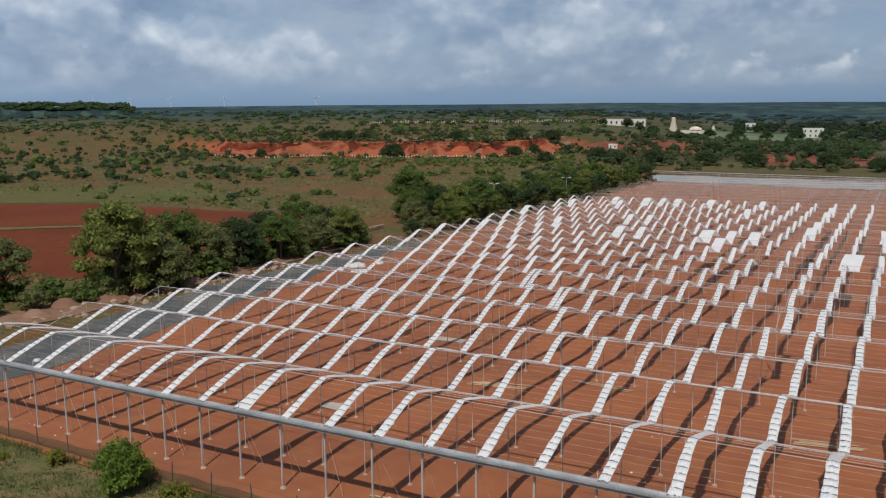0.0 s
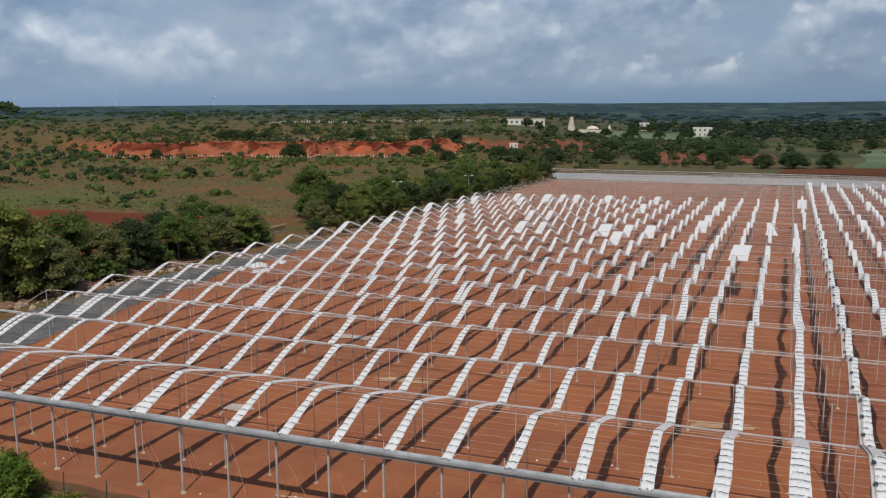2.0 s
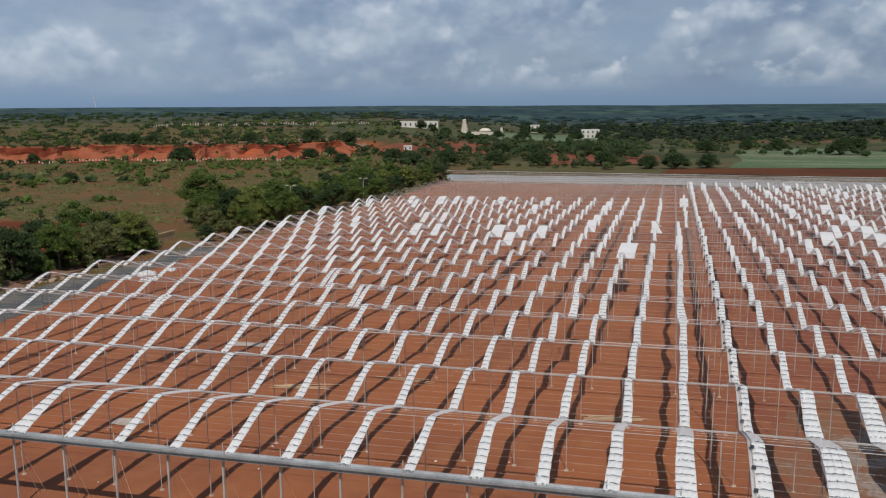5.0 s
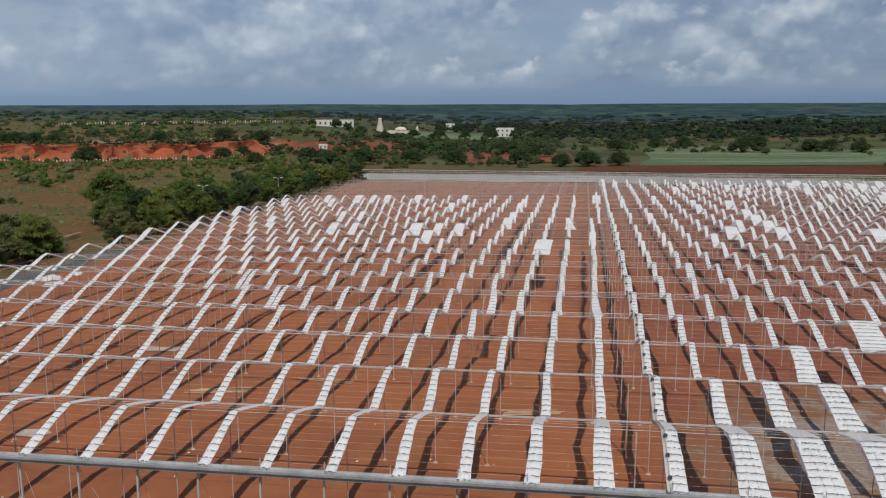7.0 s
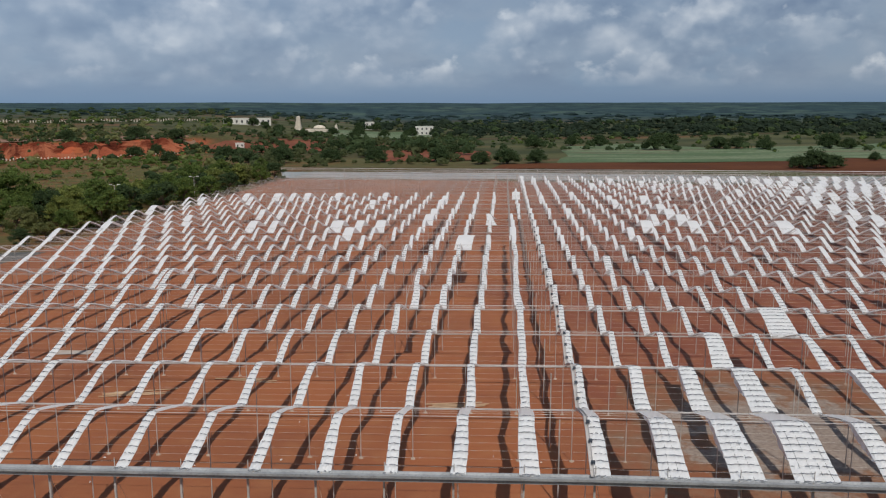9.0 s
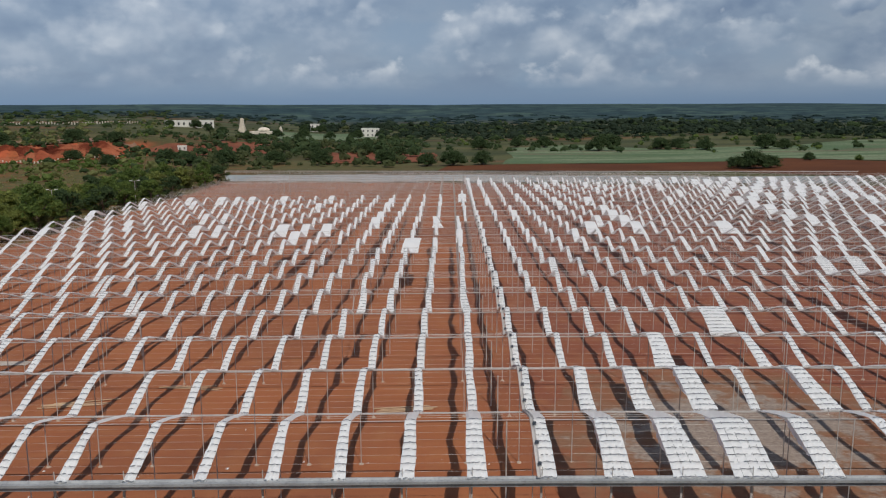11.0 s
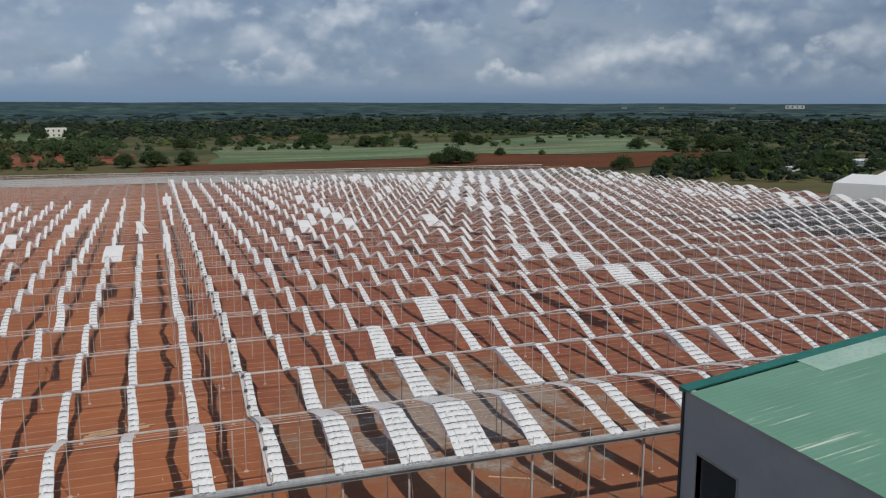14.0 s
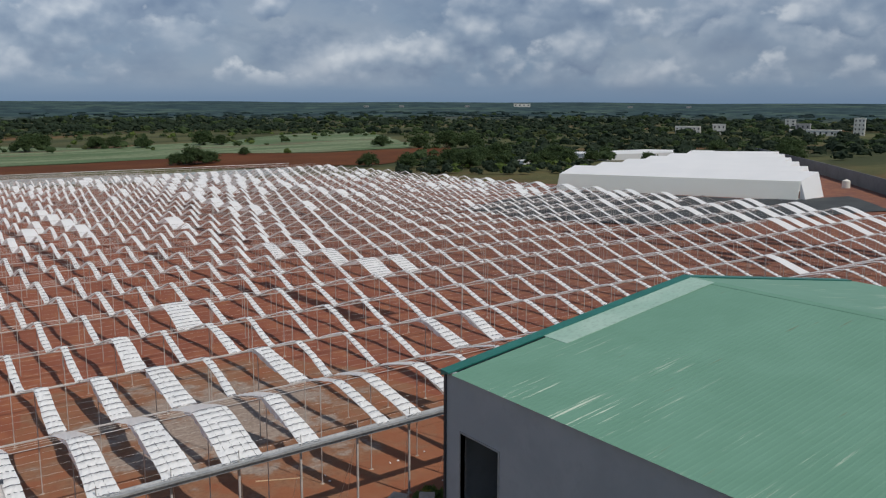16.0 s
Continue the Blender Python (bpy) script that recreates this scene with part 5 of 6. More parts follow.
# ---- finished white greenhouse ----
def white_greenhouse():
    g = thing("white_greenhouse", "finished multi-span greenhouse covered in white film", "greenhouse")
    n = 6
    R = [Vector((157 + 13.4 * k, 62 + 10.4 * k, 0)) for k in range(n + 1)]
    L = [Vector((142 + 14.2 * k, 117 + 3.9 * k, 0)) for k in range(n + 1)]
    for k in range(n):
        def gz(p, h):
            return (p.x, p.y, land_at(p.x, p.y) + h)
        rm, lm = (R[k] + R[k + 1]) / 2 + (R[k] - L[k]).normalized() * 4.5, (L[k] + L[k + 1]) / 2
        r1 = R[k + 1] + (R[k] - L[k]).normalized() * 1.0
        ea, eb, ra, rb, fa, fb = gz(L[k], 3.9), gz(R[k], 3.9), gz(lm, 5.4), gz(rm, 5.4), gz(L[k + 1], 3.9), gz(r1, 3.9)
        b = Build()
        b.add([ea, eb, rb, ra], [(0, 1, 2, 3)])
        b.add([ra, rb, fb, fa], [(0, 1, 2, 3)])
        out = (R[k] - L[k]).normalized() * 1.2
        b.add([eb, gz(R[k] + out, 0), gz(rm + out * 1.2, 0), gz(r1 + out, 0), fb, rb], [(0, 1, 2, 5), (5, 2, 3, 4)])
        b.add([eb, gz(R[k], 0), gz(R[k] + out, 0)], [(0, 1, 2)])
        b.add([ea, gz(L[k], 0), gz(L[k + 1], 0), fa, ra], [(4, 3, 2, 1, 0)])
        part("roof_span", b, COVER, g, "taut white roof film")
    # unseen white floor, added to throw daylight onto the side net
    q = [L[0], R[0], R[n], L[n]]
    part("bounce_floor", Build().add([(p.x, p.y, land_at(p.x, p.y) + 0.25) for p in q] + [(p.x, p.y, land_at(p.x, p.y) - 0.1) for p in q], [(0, 1, 2, 3), (4, 7, 6, 5), (0, 4, 5, 1), (1, 5, 6, 2), (2, 6, 7, 3), (3, 7, 4, 0)]), COVER, g, "white floor added to bounce light onto the side net")
    a, c = L[0], R[0]
    za, zc = land_at(a.x, a.y), land_at(c.x, c.y)
    lean = Vector((-(c - a).y, (c - a).x, 0)).normalized() * -1.5
    top, foot = [(p.x - 0.1, p.y, z + 3.92) for p, z in ((a, za), (c, zc))], [(p.x + lean.x, p.y + lean.y, z) for p, z in ((a, za), (c, zc))]
    inner = [(x + 0.12, y, z) for x, y, z in foot + top]
    part("side_net", Build().add(foot + top + inner, [(0, 2, 3, 1), (4, 5, 7, 6), (0, 1, 5, 4), (2, 6, 7, 3), (0, 4, 6, 2), (1, 3, 7, 5)]), NET, g, "pale grey insect net side wall")


white_greenhouse()


def low_tunnel(x, y, w, d, turn, tall):
    b = Build().add([(-w / 2, -d / 2, 0), (w / 2, -d / 2, 0), (w / 2, -d / 2, 2.6), (0, -d / 2, 3.6), (-w / 2, -d / 2, 2.6), (-w / 2, d / 2, 0), (w / 2, d / 2, 0), (w / 2, d / 2, 2.6), (0, d / 2, 3.6), (-w / 2, d / 2, 2.6)],
                    [(0, 1, 2, 3, 4), (9, 8, 7, 6, 5), (1, 6, 7, 2), (2, 7, 8, 3), (3, 8, 9, 4), (4, 9, 5, 0)])
    ob = solid("film_tunnel", b, COVER, "low white film tunnel among bushes", "film tunnel", "film tunnels")
    ob.matrix_basis = Matrix.Translation((x, y, land_at(x, y))) @ Matrix.Rotation(radians(turn), 4, "Z") @ Matrix.Diagonal((1, 1, tall, 1))


low_tunnel(206, 194, 17, 5, -8, 0.5)
low_tunnel(222, 195, 10, 5, -8, 0.5)
low_tunnel(262, 186, 66, 20, -24, 0.8)

# grey compound wall and the water tank beside it
wall = thing("compound_wall", "long dark grey compound wall beside the red yard", "wall", kind="structure")
for k in range(12):
    a = Vector((140, 20, 0)).lerp(Vector((300, 168, 0)), k / 12)
    b = Vector((140, 20, 0)).lerp(Vector((300, 168, 0)), (k + 1) / 12)
    n = Vector((0.68, -0.73, 0)) * 0.15
    za, zb = land_at(a.x, a.y), land_at(b.x, b.y)
    vs = [((p + m).x, (p + m).y, z) for p, zz in ((a, za), (b, zb)) for m in (n, -n) for z in (zz - 0.4, zz + 3.4)]
    part("wall_length", Build().add(vs, [(0, 4, 5, 1), (2, 3, 7, 6), (1, 5, 7, 3), (0, 1, 3, 2), (4, 6, 7, 5), (0, 2, 6, 4)]), BUND, wall)


def water_tank(x, y):
    t = thing("water_tank", "white plastic water tank standing on red soil", "water tank", at=Matrix.Translation((x, y, land_at(x, y))))
    b = Build()
    for z0, z1, r0, r1 in ((0, 0.15, 0.86, 0.9), (0.15, 0.7, 0.9, 0.9), (0.7, 0.76, 0.86, 0.86), (0.76, 1.3, 0.9, 0.9), (1.3, 1.36, 0.86, 0.86), (1.36, 1.8, 0.9, 0.9), (1.8, 2.05, 0.9, 0.35)):
        b.tube((0, 0, z0), (0, 0, z1), r0, 16, r1)
    part("tank_body", b, WHITEWALL, t)
    part("lid", Build().tube((0, 0, 2.05), (0, 0, 2.2), 0.33, 12), WHITEWALL, t)


water_tank(186, 68)


# ---- far buildings ----
def building(name, x, y, w, d, h, turn, storeys, bays, label, wall_mat=WHITEWALL, base=None, parapet=0.5):
    m = Matrix.Translation((x, y, land_at(x, y) if base is None else base)) @ Matrix.Rotation(radians(turn), 4, "Z")
    t = thing(name, label, "building", at=m)
    part("wall", Build().box(-w / 2, -d / 2, -1.0, w / 2, d / 2, h), wall_mat, t)
    p = Build()
    for x0, y0, x1, y1 in ((-w / 2 - 0.15, -d / 2 - 0.15, w / 2 + 0.15, -d / 2 + 0.1), (-w / 2 - 0.15, d / 2 - 0.1, w / 2 + 0.15, d / 2 + 0.15), (-w / 2 - 0.15, -d / 2 + 0.1, -w / 2 + 0.1, d / 2 - 0.1), (w / 2 - 0.1, -d / 2 + 0.1, w / 2 + 0.15, d / 2 - 0.1)):
        p.box(x0, y0, h + 0.003, x1, y1, h + parapet)
    part("parapet", p, wall_mat, t)
    sh = h / storeys
    for s in range(storeys):
        for b in range(bays):
            cx = -w / 2 + w * (b + 0.5) / bays
            win = part("window", Build().box(cx - w / bays * 0.17, -d / 2 - 0.06, s * sh + sh * 0.35, cx + w / bays * 0.17, -d / 2 + 0.05, s * sh + sh * 0.78), DARK, t)
            part("sill", Build().box(cx - w / bays * 0.2, -d / 2 - 0.25, s * sh + sh * 0.3, cx + w / bays * 0.2, -d / 2, s * sh + sh * 0.35), wall_mat, win)
    return t


building("long_building", -226, 690, 40, 9, 5.2, 16, 1, 9, "long white single-storey building on the rise")
building("white_house", -69.5, 662, 14.5, 9, 6.8, 5, 2, 4, "white two-storey house among trees")
building("small_tower_house", -137, 802, 9, 8, 7.0, 8, 2, 2, "small white two-storey house among trees")
building("hut", -160, 458, 5, 4, 2.2, 15, 1, 2, "small white hut on bare red ground")
building("stepped_house", 512, 366, 18, 10, 5.4, -54, 2, 6, "white two-storey house in dark trees")
building("house_wing", 527, 350, 9, 9, 7.2, -54, 2, 3, "taller white wing of a house in dark trees")
building("works_hall", 575, 303, 34, 12, 3.6, -63, 1, 9, "long pale works hall in dark trees")
building("works_block", 584, 318, 10, 10, 7.5, -63, 2, 3, "grey works block in dark trees", CEMENT)
building("tower_house", 600, 284, 7.5, 8.5, 12.0, -64, 4, 3, "tall white tower house in dark trees")
building("gate_house", 700, 400, 9, 8, 8.0, -60, 3, 2, "small white house in dark trees")
building("far_block", 1716, 1914, 50, 20, 9, -42, 1, 4, "long pale block far off on the plain")
for bx, by in ((1330, 1990), (1480, 1880), (1900, 1650), (2050, 1560), (1250, 2050)):
    building("far_house", bx, by, 13, 9, 4.5, -38, 1, 3, "small pale house far off on the plain", CEMENT)


def temple(x, y):
    m = Matrix.Translation((x, y, land_at(x, y) - 0.3)) @ Matrix.Scale(0.80, 4)
    t = thing("temple", "cream temple with a tall stepped gate tower", "temple", at=m)
    b = Build()
    w, z = 3.9, 0.0
    for k in range(6):
        b.box(-w, -w * 0.7, z, w, w * 0.7, z + 2.1)
        b.box(-w - 0.3, -w * 0.7 - 0.3, z + 2.1, w + 0.3, w * 0.7 + 0.3, z + 2.35)
        z += 2.35
        w *= 0.84
    b.tube((-w, 0, z + 0.4), (w, 0, z + 0.4), 0.9, 8)
    part("gate_tower", b, CREAM, t)
    part("gate_opening", Build().box(-1.1, -3.35, 0, 1.1, -3.1, 1.9), DARK, t)
    h = Build().box(8, -5, 0, 30, 8, 2.6)
    part("hall", h, CREAM, t, "low hall with a flat roof")
    dm = Build()
    for k in range(5):
        a0, a1 = k / 5 * 1.5, (k + 1) / 5 * 1.5
        dm.tube((21, 1, 3.4 + 3.2 * math.sin(a0)), (21, 1, 3.4 + 3.2 * math.sin(a1)), 6 * math.cos(a0), 14, 6 * math.cos(a1) + 0.01)
    part("dome", dm, CREAM, t)
    s = Build()
    w, z = 1.7, 0.0
    for k in range(3):
        s.box(38 - w, -w, z, 38 + w, w, z + 2.2)
        w *= 0.8
        z += 2.2
    s.tube((38, 0, z), (38, 0, z + 1.2), 0.7, 8, 0.1)
    part("shrine", s, CREAM, t)


temple(-168, 636)

# ---- single trees and bushes that stand out ----
FIELD = [make_bush(41, 4.0, 3.6, LEAF[3], "round dark tree-like bush in open land", 0.17, 75), make_bush(42, 3.0, 2.4, LEAF[0], "green bush on dry land", 0.24, 24), make_bush(43, 2.2, 1.7, LEAF[1], "olive bush on dry land", 0.2, 34)]
seen = [False] * 3
for k, x, y, s in ((0, -221, 233, 1.0), (1, -182, 222, 1.2), (1, -150, 146, 0.9), (2, -160, 167, 0.9), (1, -213, 204, 0.9), (2, -223, 212, 1.2), (0, -280, 148, 0.9), (2, -119, 159, 1.0), (0, 115, 298, 1.9), (0, 122, 300, 1.5), (0, 109, 300, 1.3), (0, 78, 434, 2.2),
                   (0, 113, 439, 1.9), (0, 122, 437, 1.6), (0, 133, 424, 1.6), (0, 164, 418, 2.0), (0, 172, 414, 1.5), (0, 232, 344, 1.7), (1, 170, 327, 1.0), (0, 157, 233, 1.3), (0, 161, 213, 1.5), (0, 174, 195, 1.6), (0, 168, 206, 1.2), (0, 184, 205, 1.5), (0, 254, 316, 2.4),
                   (0, 262, 306, 2.2), (0, 240, 320, 1.7), (0, -192, 385, 1.6), (0, -100, 451, 1.8), (0, -3, 330, 1.9), (0, 10, 334, 1.6), (0, -14, 330, 1.5), (0, 13, 452, 1.9), (0, -33, 345, 1.6), (0, -62, 345, 1.8), (0, -84, 352, 1.7), (0, -105, 345, 1.9), (0, -122, 350, 1.6),
                   (0, -140, 372, 1.8), (0, -160, 350, 1.4), (0, 36, 478, 1.5), (0, 52, 472, 1.7), (0, 92, 470, 1.9), (0, -30, 400, 1.5), (0, -50, 420, 1.7), (0, -75, 410, 1.4), (0, 205, 190, 1.4), (0, 220, 200, 1.7), (0, 196, 186, 1.2), (0, 206, 188, 1.0), (0, 214, 187, 1.3), (0, 226, 187, 1.2), (0, 236, 190, 1.3), (0, 240, 172, 0.9), (0, 188, 192, 1.3), (0, 180, 212, 1.7), (0, 195, 215, 1.8), (0, 210, 222, 1.9), (0, 300, 186, 1.8), (0, 292, 150, 1.5), (0, 312, 160, 2.0), (0, 282, 140, 1.3), (0, 150, 330, 0.9)):
    stand(FIELD[k], x, y, rnd.uniform(0, 6.28), s, not seen[k])
    seen[k] = True

front = make_bush(51, 2.7, 1.6, leaf_material("leaf_bright", (0.085, 0.14, 0.022), (0.19, 0.25, 0.045)), "leafy bright green bush on the grass verge", 0.10, 420, "verge bushes")
stand(front, -42.0, -4.2, 0.3, 1.2, True)
YELLOW = leaf_material("leaf_yellow", (0.16, 0.17, 0.03), (0.26, 0.25, 0.05))
weed = make_bush(52, 1.2, 0.8, YELLOW, "yellow-green weed clump on the grass verge", 0.1, 260, "weeds")
stand(weed, -48.8, -3.6, 0.5, 1.0, True)
yellow = make_bush(54, 2.1, 1.3, YELLOW, "yellow-green bush on the grass verge", 0.1, 420, "verge bushes")
stand(yellow, -36.9, -5.3, 2.1, 1.0, True)
stand(weed, -52.5, -4.6, 1.1, 0.6)
stand(weed, 18.75, -1.3, 1.5, 0.75)
dark_weed = make_bush(53, 1.1, 0.9, LEAF[0], "dark green weeds beside the greenhouse front", 0.1, 240, "weeds")
stand(dark_weed, 18.5, -0.9, 0.2, 0.6, True)
stand(dark_weed, 19.1, -1.7, 1.2, 0.8)
stand(dark_weed, 19.2, -0.8, 0.8, 0.7)
stand(weed, 19.3, -1.5, 2.5, 0.5)
stand(dark_weed, 18.9, -2.6, 2.2, 0.9)

for bear, out, s in ((32.3, -9, 2.0), (32.7, -8, 1.4), (36.2, 14, 1.5), (36.8, 18, 1.3), (35.2, 16, 1.4), (28.0, 16, 1.5), (24.0, 17, 1.7), (39.5, 20, 1.2), (21.5, 14, 1.6), (30.2, 24, 1.1), (34.1, 30, 1.3), (26.2, 26, 1.0), (22.8, -8, 1.4), (41.0, -9, 1.3)):
    stand(FIELD[0 if s > 1.25 else 1], *bearing_spot(bear, float(rim(bear)) + out), rnd.uniform(0, 6.28), s)

# trees round the far houses
for x, y, s in ((-77, 640, 1.7), (-60, 646, 1.5), (-83, 652, 1.3), (-213, 664, 1.9), (-236, 668, 1.4), (-206, 672, 1.3), (-138, 625, 1.5), (-190, 622, 1.2), (-128, 786, 1.9), (-146, 790, 1.6), (-120, 640, 1.8), (-98, 630, 1.5), (-40, 650, 1.6), (-175, 600, 1.5), (-110, 560, 1.6), (-140, 540, 1.5)):
    stand(FIELD[0], x, y, rnd.uniform(0, 6.28), s)

# thickets under the trees
for k in range(46):
    y = 6 + k * 2.1 + rnd.uniform(-1, 1)
    if 90 < y < 112:
        continue
    stand(FIELD[rnd.choice((1, 1, 2))], -86.5 - rnd.uniform(0, 9) - max(0, (40 - y)) * 0.22, y, rnd.uniform(0, 6.28), rnd.uniform(0.8, 1.3))


# ---- wind turbines on the skyline ----
def wind_turbine(bear, d, h, turn):
    x, y = bearing_spot(bear, d)
    t = thing("wind_turbine", "slender white wind turbine far off on the skyline", "wind turbine", "wind turbines", at=Matrix.Translation((x, y, land_at(x, y))) @ Matrix.Rotation(radians(bear), 4, "Z"))
    part("tower", Build().tube((0, 0, -2), (0, 0, h), 1.5, 8, 0.9), WHITEWALL, t)
    part("hub", Build().box(-1.5, -3.5, h - 1.3, 1.5, 3, h + 1.5), WHITEWALL, t)
    for k in range(3):
        a = turn + k * 2.094
        part("blade", Build().tube((0, -3.8, h), (math.sin(a) * h * 0.5, -3.8, h + math.cos(a) * h * 0.5), 1.1, 5, 0.3), WHITEWALL, t)


for bear, turn in ((51.1, 0.2), (48.9, 1.0), (46.5, 0.6), (37.3, 1.4), (43.2, 0.1)):
    wind_turbine(bear, 4500, 44, turn)

# ---- fence in front ----
fence = thing("wire_fence", "thin wire fence with short iron posts along the verge", "fence")
for k in range(11):
    x = -62 + k * 3.1
    z = land_at(x, -1.9)
    part("post", Build().tube((x, -1.9 - 0.05 * k, z - 0.3), (x + random.uniform(-0.1, 0.1), -1.9 - 0.05 * k, z + 1.35), 0.035, 5), CREASE_AND_IRON, fence)
for h in (0.35, 0.75, 1.15):
    part("wire", Build().tube((-62, -1.9, land_at(-62, -1.9) + h), (-31, -2.4, land_at(-31, -2.4) + h), 0.008, 4), CREASE_AND_IRON, fence)


# dark green netting tied along the fence
mesh_net = Mat("green_netting", 0.9)
mesh_net.color(mesh_net.mix(mesh_net.noise(1.5, 4), (0.055, 0.10, 0.055), (0.10, 0.13, 0.07)))
holes, through_net = mesh_net.n.new("ShaderNodeBsdfTransparent"), mesh_net.n.new("ShaderNodeMixShader")
through_net.inputs[0].default_value = 0.42
mesh_net.l.new(mesh_net.b.outputs[0], through_net.inputs[1])
mesh_net.l.new(holes.outputs[0], through_net.inputs[2])
mesh_net.l.new(through_net.outputs[0], mesh_net.n["Material Output"].inputs[0])
net, steps = Build(), 40
for k in range(steps + 1):
    x, y = -70 + 41 * k / steps, -2.0 - 0.6 * k / steps
    z, sag = land_at(x, y), 0.06 * math.sin(k * 1.7)
    net.v += [(x, y + 0.25 + sag, z + 0.02), (x, y, z + 0.85 + sag)]
net.f = [(2 * k, 2 * k + 2, 2 * k + 3, 2 * k + 1) for k in range(steps)]
net.k = [0] * steps
part("netting", net, mesh_net.m, fence, "dark green shade netting")


# rough grass tufts on the verge
tufts = Build()
rt = random.Random(77)
for k in range(9000):
    x, y = rt.uniform(-75, -29), -2.6 - 9 * rt.random() ** 1.6
    if noise.noise(Vector((x * 0.35, y * 0.35, 1))) < rt.uniform(-0.5, 0.2):
        continue
    z = land_at(x, y) + 0.07
    for m in range(4):
        a, h, w = rt.uniform(0, 6.28), rt.uniform(0.06, 0.3), rt.uniform(0.02, 0.06)
        dx, dy = math.cos(a) * w, math.sin(a) * w
        lx, ly = rt.uniform(-0.15, 0.15), rt.uniform(-0.15, 0.15)
        tufts.add([(x + lx - dx, y + ly - dy, z), (x + lx + dx, y + ly + dy, z), (x + lx * 2, y + ly * 2, z + h)], [(0, 1, 2)])
solid("grass_tufts", tufts, LEAF[1], "rough olive grass tufts on the verge", "grass", kind="stuff")


def soil_heap(x, y, r, h, seed):
    n = 14
    V = [(0, 0, h)]
    rr = random.Random(seed)
    for ring, (q, zz) in enumerate(((0.35, 0.8), (0.7, 0.38), (1.0, -0.1))):
        for k in range(n):
            a = 2 * math.pi * k / n
            w = r * q * rr.uniform(0.8, 1.2)
            V.append((math.cos(a) * w, math.sin(a) * w, h * zz * rr.uniform(0.8, 1.15)))
    F = [(0, 1 + k, 1 + (k + 1) % n) for k in range(n)]
    for ring in range(2):
        F += [(1 + ring * n + k, 1 + (ring + 1) * n + k, 1 + (ring + 1) * n + (k + 1) % n, 1 + ring * n + (k + 1) % n) for k in range(n)]
    ob = solid("soil_mound", Build().add(V, F), TAN, "low tan soil mound beside the track", "soil mound", "soil mounds", smooth=True)
    ob.matrix_basis = Matrix.Translation((x, y, land_at(x, y) + 0.1))


for k, (x, y) in enumerate(((-88, 23), (-89.5, 28), (-87.5, 33), (-90, 36), (-88, 41), (-86.5, 45), (-89, 47), (-87, 54), (-88, 63), (-87.5, 71))):
    soil_heap(x, y, 1.6 + 0.3 * (k % 3), 0.7 + 0.2 * (k % 2), k)

def boulder(x, y, r, seed):
    rr = random.Random(seed)
    bm = bmesh.new()
    bmesh.ops.create_icosphere(bm, subdivisions=1, radius=r)
    for v in bm.verts:
        v.co = Vector((v.co.x * rr.uniform(0.7, 1.3), v.co.y * rr.uniform(0.7, 1.2), v.co.z * rr.uniform(0.5, 0.9)))
    me = bpy.data.meshes.new("boulder")
    bm.to_mesh(me)
    bm.free()
    me.materials.append(RUBBLE)
    ob = tagged(new("boulder", me), "pale tan boulder dumped beside the dirt track", "boulder", "boulders by the track")
    ob.matrix_basis = Matrix.Translation((x, y, land_at(x, y) + r * 0.3)) @ Matrix.Rotation(rr.uniform(0, 6.28), 4, "Z")


RUBBLE = two_scale("tan_rubble", (0.40, 0.29, 0.20), (0.30, 0.20, 0.13), 0.8, 5, 0.95, 0, 0.5, 0.05, 0.6)
rocks = random.Random(14)
for k in range(70):
    y = rocks.uniform(12, 62)
    boulder(-84.5 - 0.05 * max(0, 40 - y) + rocks.gauss(0, 1.3), y, rocks.uniform(0.2, 0.55), k)

YELLOW_PLASTIC = two_scale("yellow_plastic", (0.62, 0.42, 0.03), (0.55, 0.36, 0.03), 1.0, 8, 0.5)
crate = thing("crate", "yellow plastic crate standing beside the dirt track", "crate", at=Matrix.Translation((-89.4, 28.3, land_at(-89.4, 28.3) + 0.12)) @ Matrix.Rotation(0.5, 4, "Z"))
part("base", Build().box(-0.6, -0.4, 0, 0.6, 0.4, 0.06), YELLOW_PLASTIC, crate)
for x0, y0, x1, y1 in ((-0.6, -0.4, 0.6, -0.35), (-0.6, 0.35, 0.6, 0.4), (-0.6, -0.348, -0.55, 0.348), (0.55, -0.348, 0.6, 0.348)):
    part("side_panel", Build().box(x0, y0, 0.064, x1, y1, 0.55), YELLOW_PLASTIC, crate)

# ---- lamps and small things ----
def street_lamp(x, y, h, turn):
    t = thing("street_lamp", "grey double-arm street lamp standing among trees", "street lamp", "street lamps", at=Matrix.Translation((x, y, land_at(x, y))) @ Matrix.Rotation(turn, 4, "Z"))
    part("pole", Build().tube((0, 0, -0.3), (0, 0, h), 0.09, 8, 0.06), PIPE, t)
    for s in (-1, 1):
        arm = part("arm", Build().tube((0, 0, h - 0.1), (s * 0.9, 0, h + 0.1), 0.035, 6), PIPE, t)
        part("lamp_head", Build().box(s * 0.9 - 0.35, -0.14, h + 0.05, s * 0.9 + 0.35, 0.14, h + 0.18), WHITEWALL, arm)


for x, y, h in ((-98, 84, 6.6), (-101, 56, 6.6), (-106, 127, 6.8), (-92, 150, 6.5), (-84, 178, 6.5)):
    street_lamp(x, y, h, 0.35)


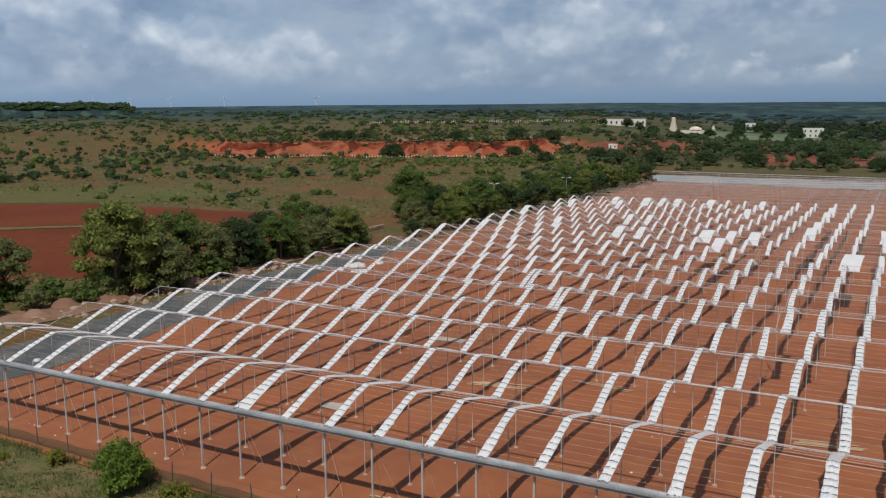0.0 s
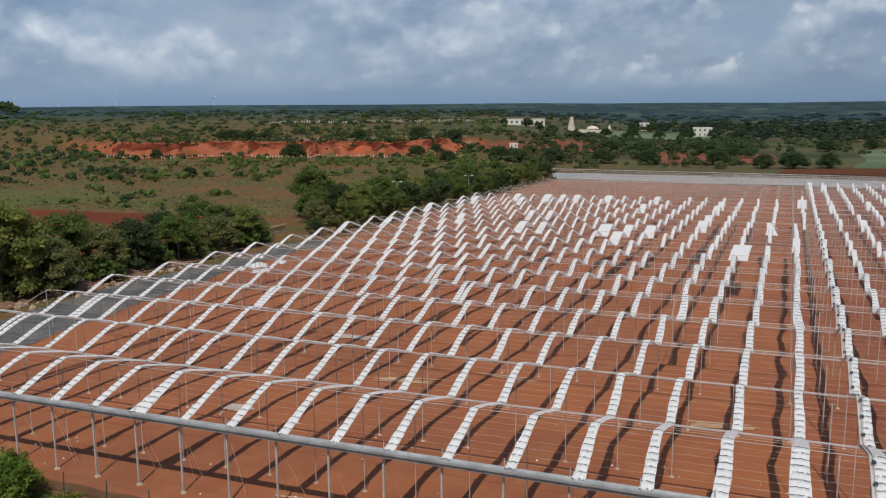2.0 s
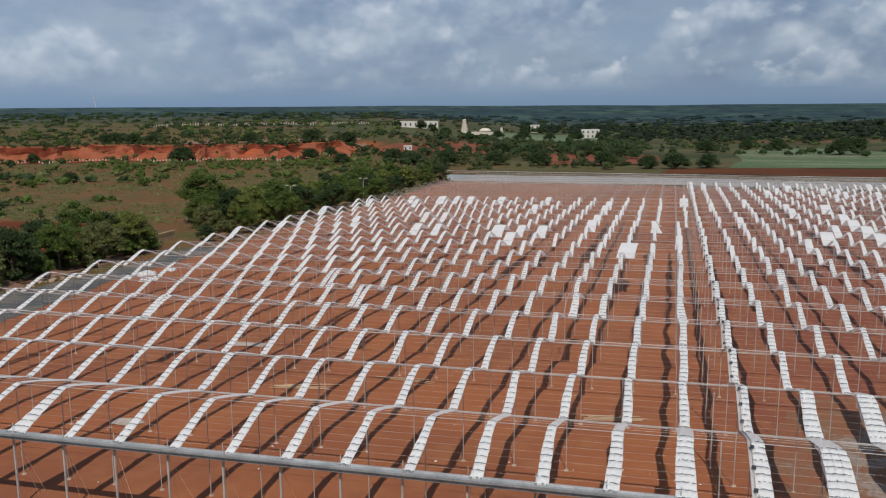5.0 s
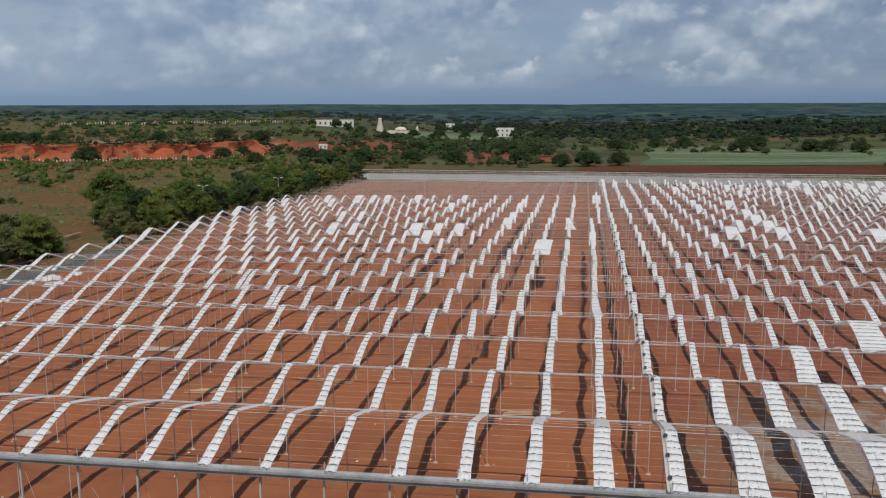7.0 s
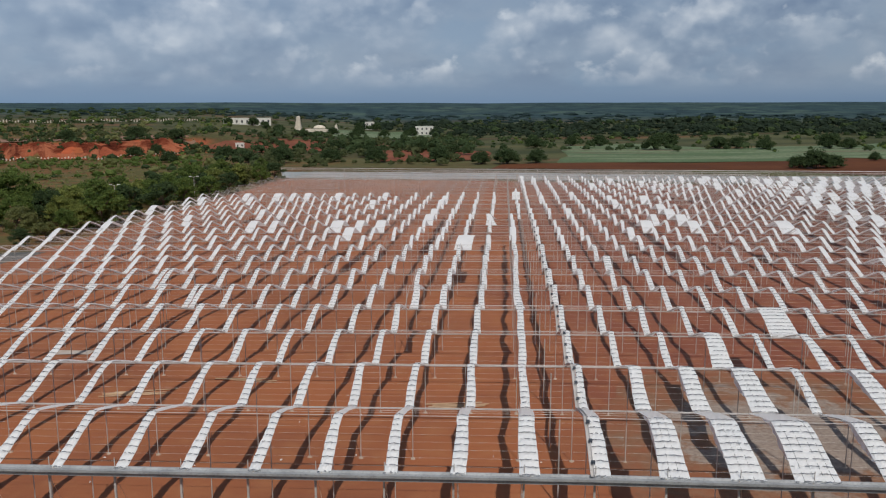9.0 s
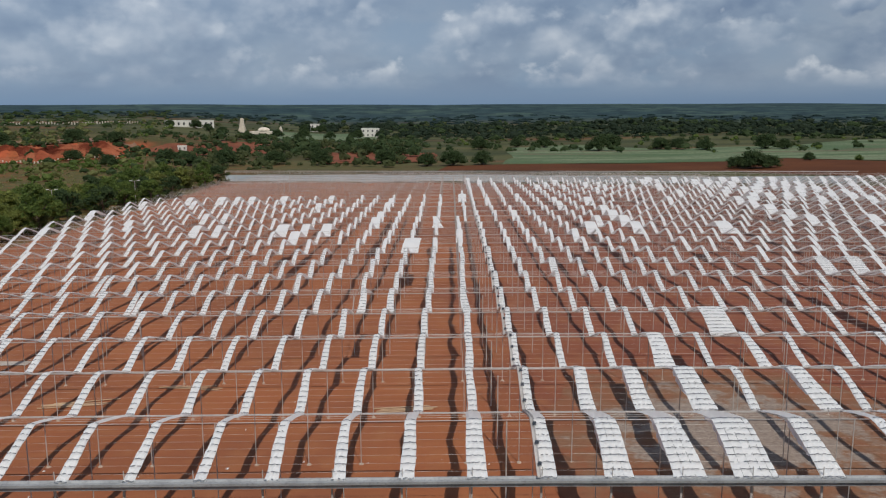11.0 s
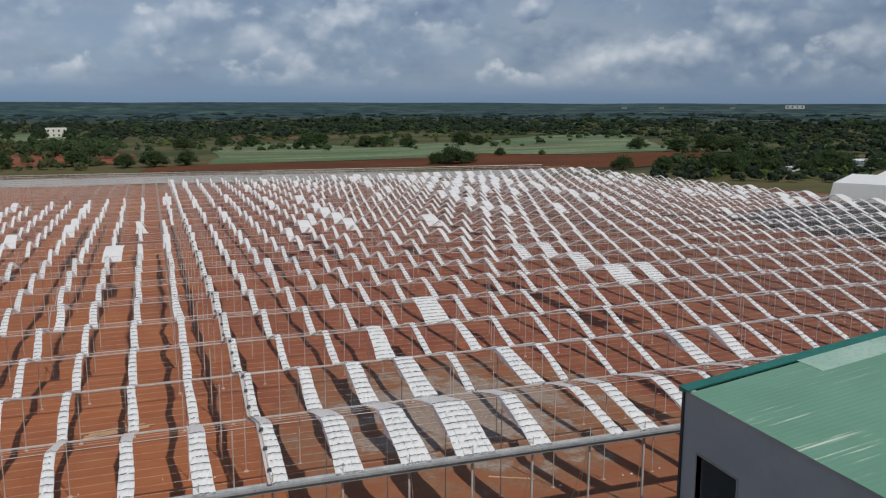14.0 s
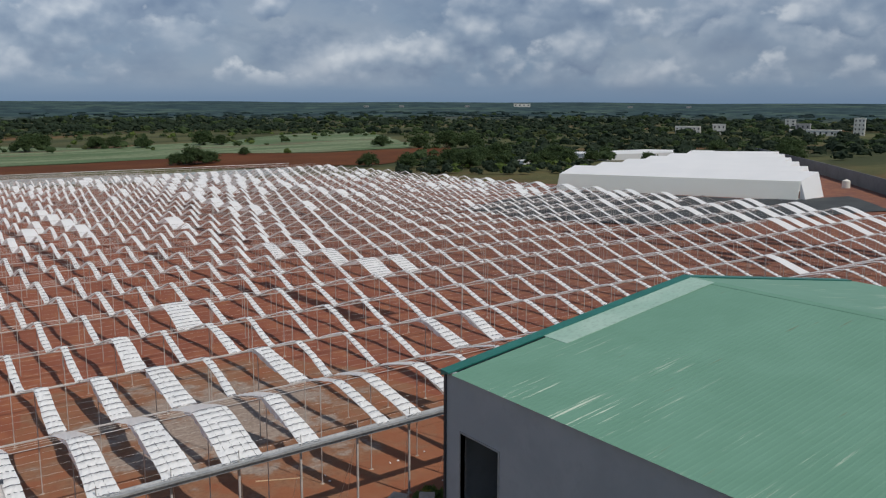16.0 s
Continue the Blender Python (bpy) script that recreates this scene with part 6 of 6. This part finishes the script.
def pole_bundle(x, y, length, turn, n):
    for k in range(n):
        a = turn + random.uniform(-0.14, 0.14)
        dx, dy = math.cos(a) * length / 2, math.sin(a) * length / 2
        ox, oy = x + random.uniform(-0.5, 0.5), y + (k - n / 2) * 0.28
        p, q = site(ox - dx, oy - dy, 0.12), site(ox + dx, oy + dy, 0.14)
        solid("bamboo_pole", Build().tube(p, q, 0.05, 6, 0.035), BAMBOO, "long bamboo pole lying on red soil", "bamboo pole", "loose poles")


pole_bundle(-31, 23.5, 4.6, 0.15, 5)
pole_bundle(-7, 21.6, 4.0, 0.2, 4)
pole_bundle(-24, 27, 4.4, -0.1, 3)
pole_bundle(13.5, 6.0, 2.6, -0.5, 1)
pole_bundle(-27, 2.0, 3.5, 0.1, 1)


def film_heap(x, y, r, seed, label):
    rr = random.Random(seed)
    bm = bmesh.new()
    bmesh.ops.create_icosphere(bm, subdivisions=3, radius=1)
    for v in bm.verts:
        n = noise.noise(v.co * 2.2 + Vector((seed, 0, 0)))
        v.co = Vector((v.co.x * r * (1 + 0.4 * n), v.co.y * r * 0.7 * (1 + 0.4 * n), max(-0.05, v.co.z) * r * 0.34 * (1 + 0.9 * n)))
    for f in bm.faces:
        f.smooth = True
    me = bpy.data.meshes.new("film_heap")
    bm.to_mesh(me)
    bm.free()
    me.materials.append(FILM)
    ob = tagged(new("film_heap", me), label, "film heap", "film heaps")
    ob.matrix_basis = Matrix.Translation((x, y, land_at(x, y) + 0.1)) @ Matrix.Rotation(rr.uniform(0, 3), 4, "Z")


film_heap(-71.5, 62, 1.1, 3, "crumpled heap of white film on the lane")
film_heap(-74.5, 66, 1.4, 4, "crumpled heap of white film on the lane")
film_heap(-73, 70, 0.9, 5, "crumpled heap of white film on the lane")
film_heap(-71, 11, 0.45, 6, "scrap of white film on grey gravel")
solid("steel_beam", Build().extrude(GUTTER, site(-74.5, 46.0, 0.35), site(-71.2, 49.5, 0.4)), STEEL, "loose steel gutter length lying on the lane", "beam")


BLOCK = two_scale("weathered_block", (0.46, 0.39, 0.32), (0.36, 0.29, 0.23), 0.8, 6, 0.9, 0, 0.4)


def cement_block(x, y, w, d, h, turn, label):
    bm = bmesh.new()
    bmesh.ops.create_cube(bm, size=1)
    bmesh.ops.scale(bm, vec=(w, d, h), verts=bm.verts[:])
    bmesh.ops.bevel(bm, geom=bm.edges[:], offset=0.03, segments=1, affect="EDGES")
    me = bpy.data.meshes.new("cement_block")
    bm.to_mesh(me)
    bm.free()
    me.materials.append(BLOCK)
    ob = tagged(new("cement_block", me), label, "block", "cement blocks")
    ob.matrix_basis = Matrix.Translation((x, y, land_at(x, y) + h / 2 + 0.05)) @ Matrix.Rotation(turn, 4, "Z")


cement_block(17.0, -1.0, 1.3, 0.9, 0.7, 0.55, "pale cement block beside the greenhouse front")
cement_block(18.25, -1.9, 1.1, 0.8, 0.75, 0.9, "pale cement block beside the greenhouse front")

# low parapet with balusters beside the track
PARAPET = two_scale("tan_cement", (0.42, 0.29, 0.18), (0.34, 0.23, 0.14), 0.6, 4, 0.9)
parapet = thing("culvert_parapet", "tan cement parapet with round balusters by the track", "parapet")
z = land_at(-93.4, 98)
part("base", Build().box(-93.6, 94.5, z - 0.3, -93.2, 102.7, z + 0.5), PARAPET, parapet)
part("rail", Build().box(-93.65, 94.4, z + 1.25, -93.15, 102.8, z + 1.5), PARAPET, parapet)
for k in range(14):
    part("baluster", Build().tube((-93.4, 94.8 + k * 0.58, z + 0.5), (-93.4, 94.8 + k * 0.58, z + 1.25), 0.1, 6), PARAPET, parapet)

# boundary stones below the quarry face
stones = Build()
for k in range(120):
    b = 21.5 + k * 0.19
    x, y = bearing_spot(b, float(rim(b)) - 11)
    z = land_at(x, y)
    stones.box(x - 0.25, y - 0.25, z - 0.2, x + 0.25, y + 0.25, z + random.uniform(0.7, 1.4))
for k in range(90):
    x, y = bearing_spot(20 + k * 0.16, 800 + 12 * math.sin(k * 0.2))
    z = land_at(x, y)
    stones.box(x - 0.35, y - 0.35, z - 0.3, x + 0.35, y + 0.35, z + random.uniform(1.2, 2.4))
tagged(part("boundary_stones", stones, CREAM, None), "rows of pale boundary stones below and above the quarry", "stones", kind="stuff")


# scraps of film and thread round the feet of the posts
scraps = Build()
rs = random.Random(61)
for k in range(90):
    x = rs.uniform(-64, 30)
    y = rs.choice((rs.gauss(0.2, 0.4), rs.gauss(4, 0.5), rs.gauss(12, 0.6), rs.uniform(-1, 26)))
    if x > 18 and y < 0:
        continue
    z = land_at(x, y) + 0.10
    a, w, d = rs.uniform(0, 6.28), rs.uniform(0.03, 0.11), rs.uniform(0.02, 0.06)
    c, n = math.cos(a), math.sin(a)
    ring = [(x + c * u * w - n * v * d, y + n * u * w + c * v * d, z + rs.uniform(0, 0.06)) for u, v in ((-1, -0.6), (0.2, -1), (1, -0.2), (0.6, 0.9), (-0.7, 0.8))]
    scraps.add(ring + [(x, y, z + 0.09)], [(0, 1, 5), (1, 2, 5), (2, 3, 5), (3, 4, 5), (4, 0, 5)])
solid("film_scraps", scraps, FILM, "small scraps of white film lying on red soil", "scraps", kind="stuff")
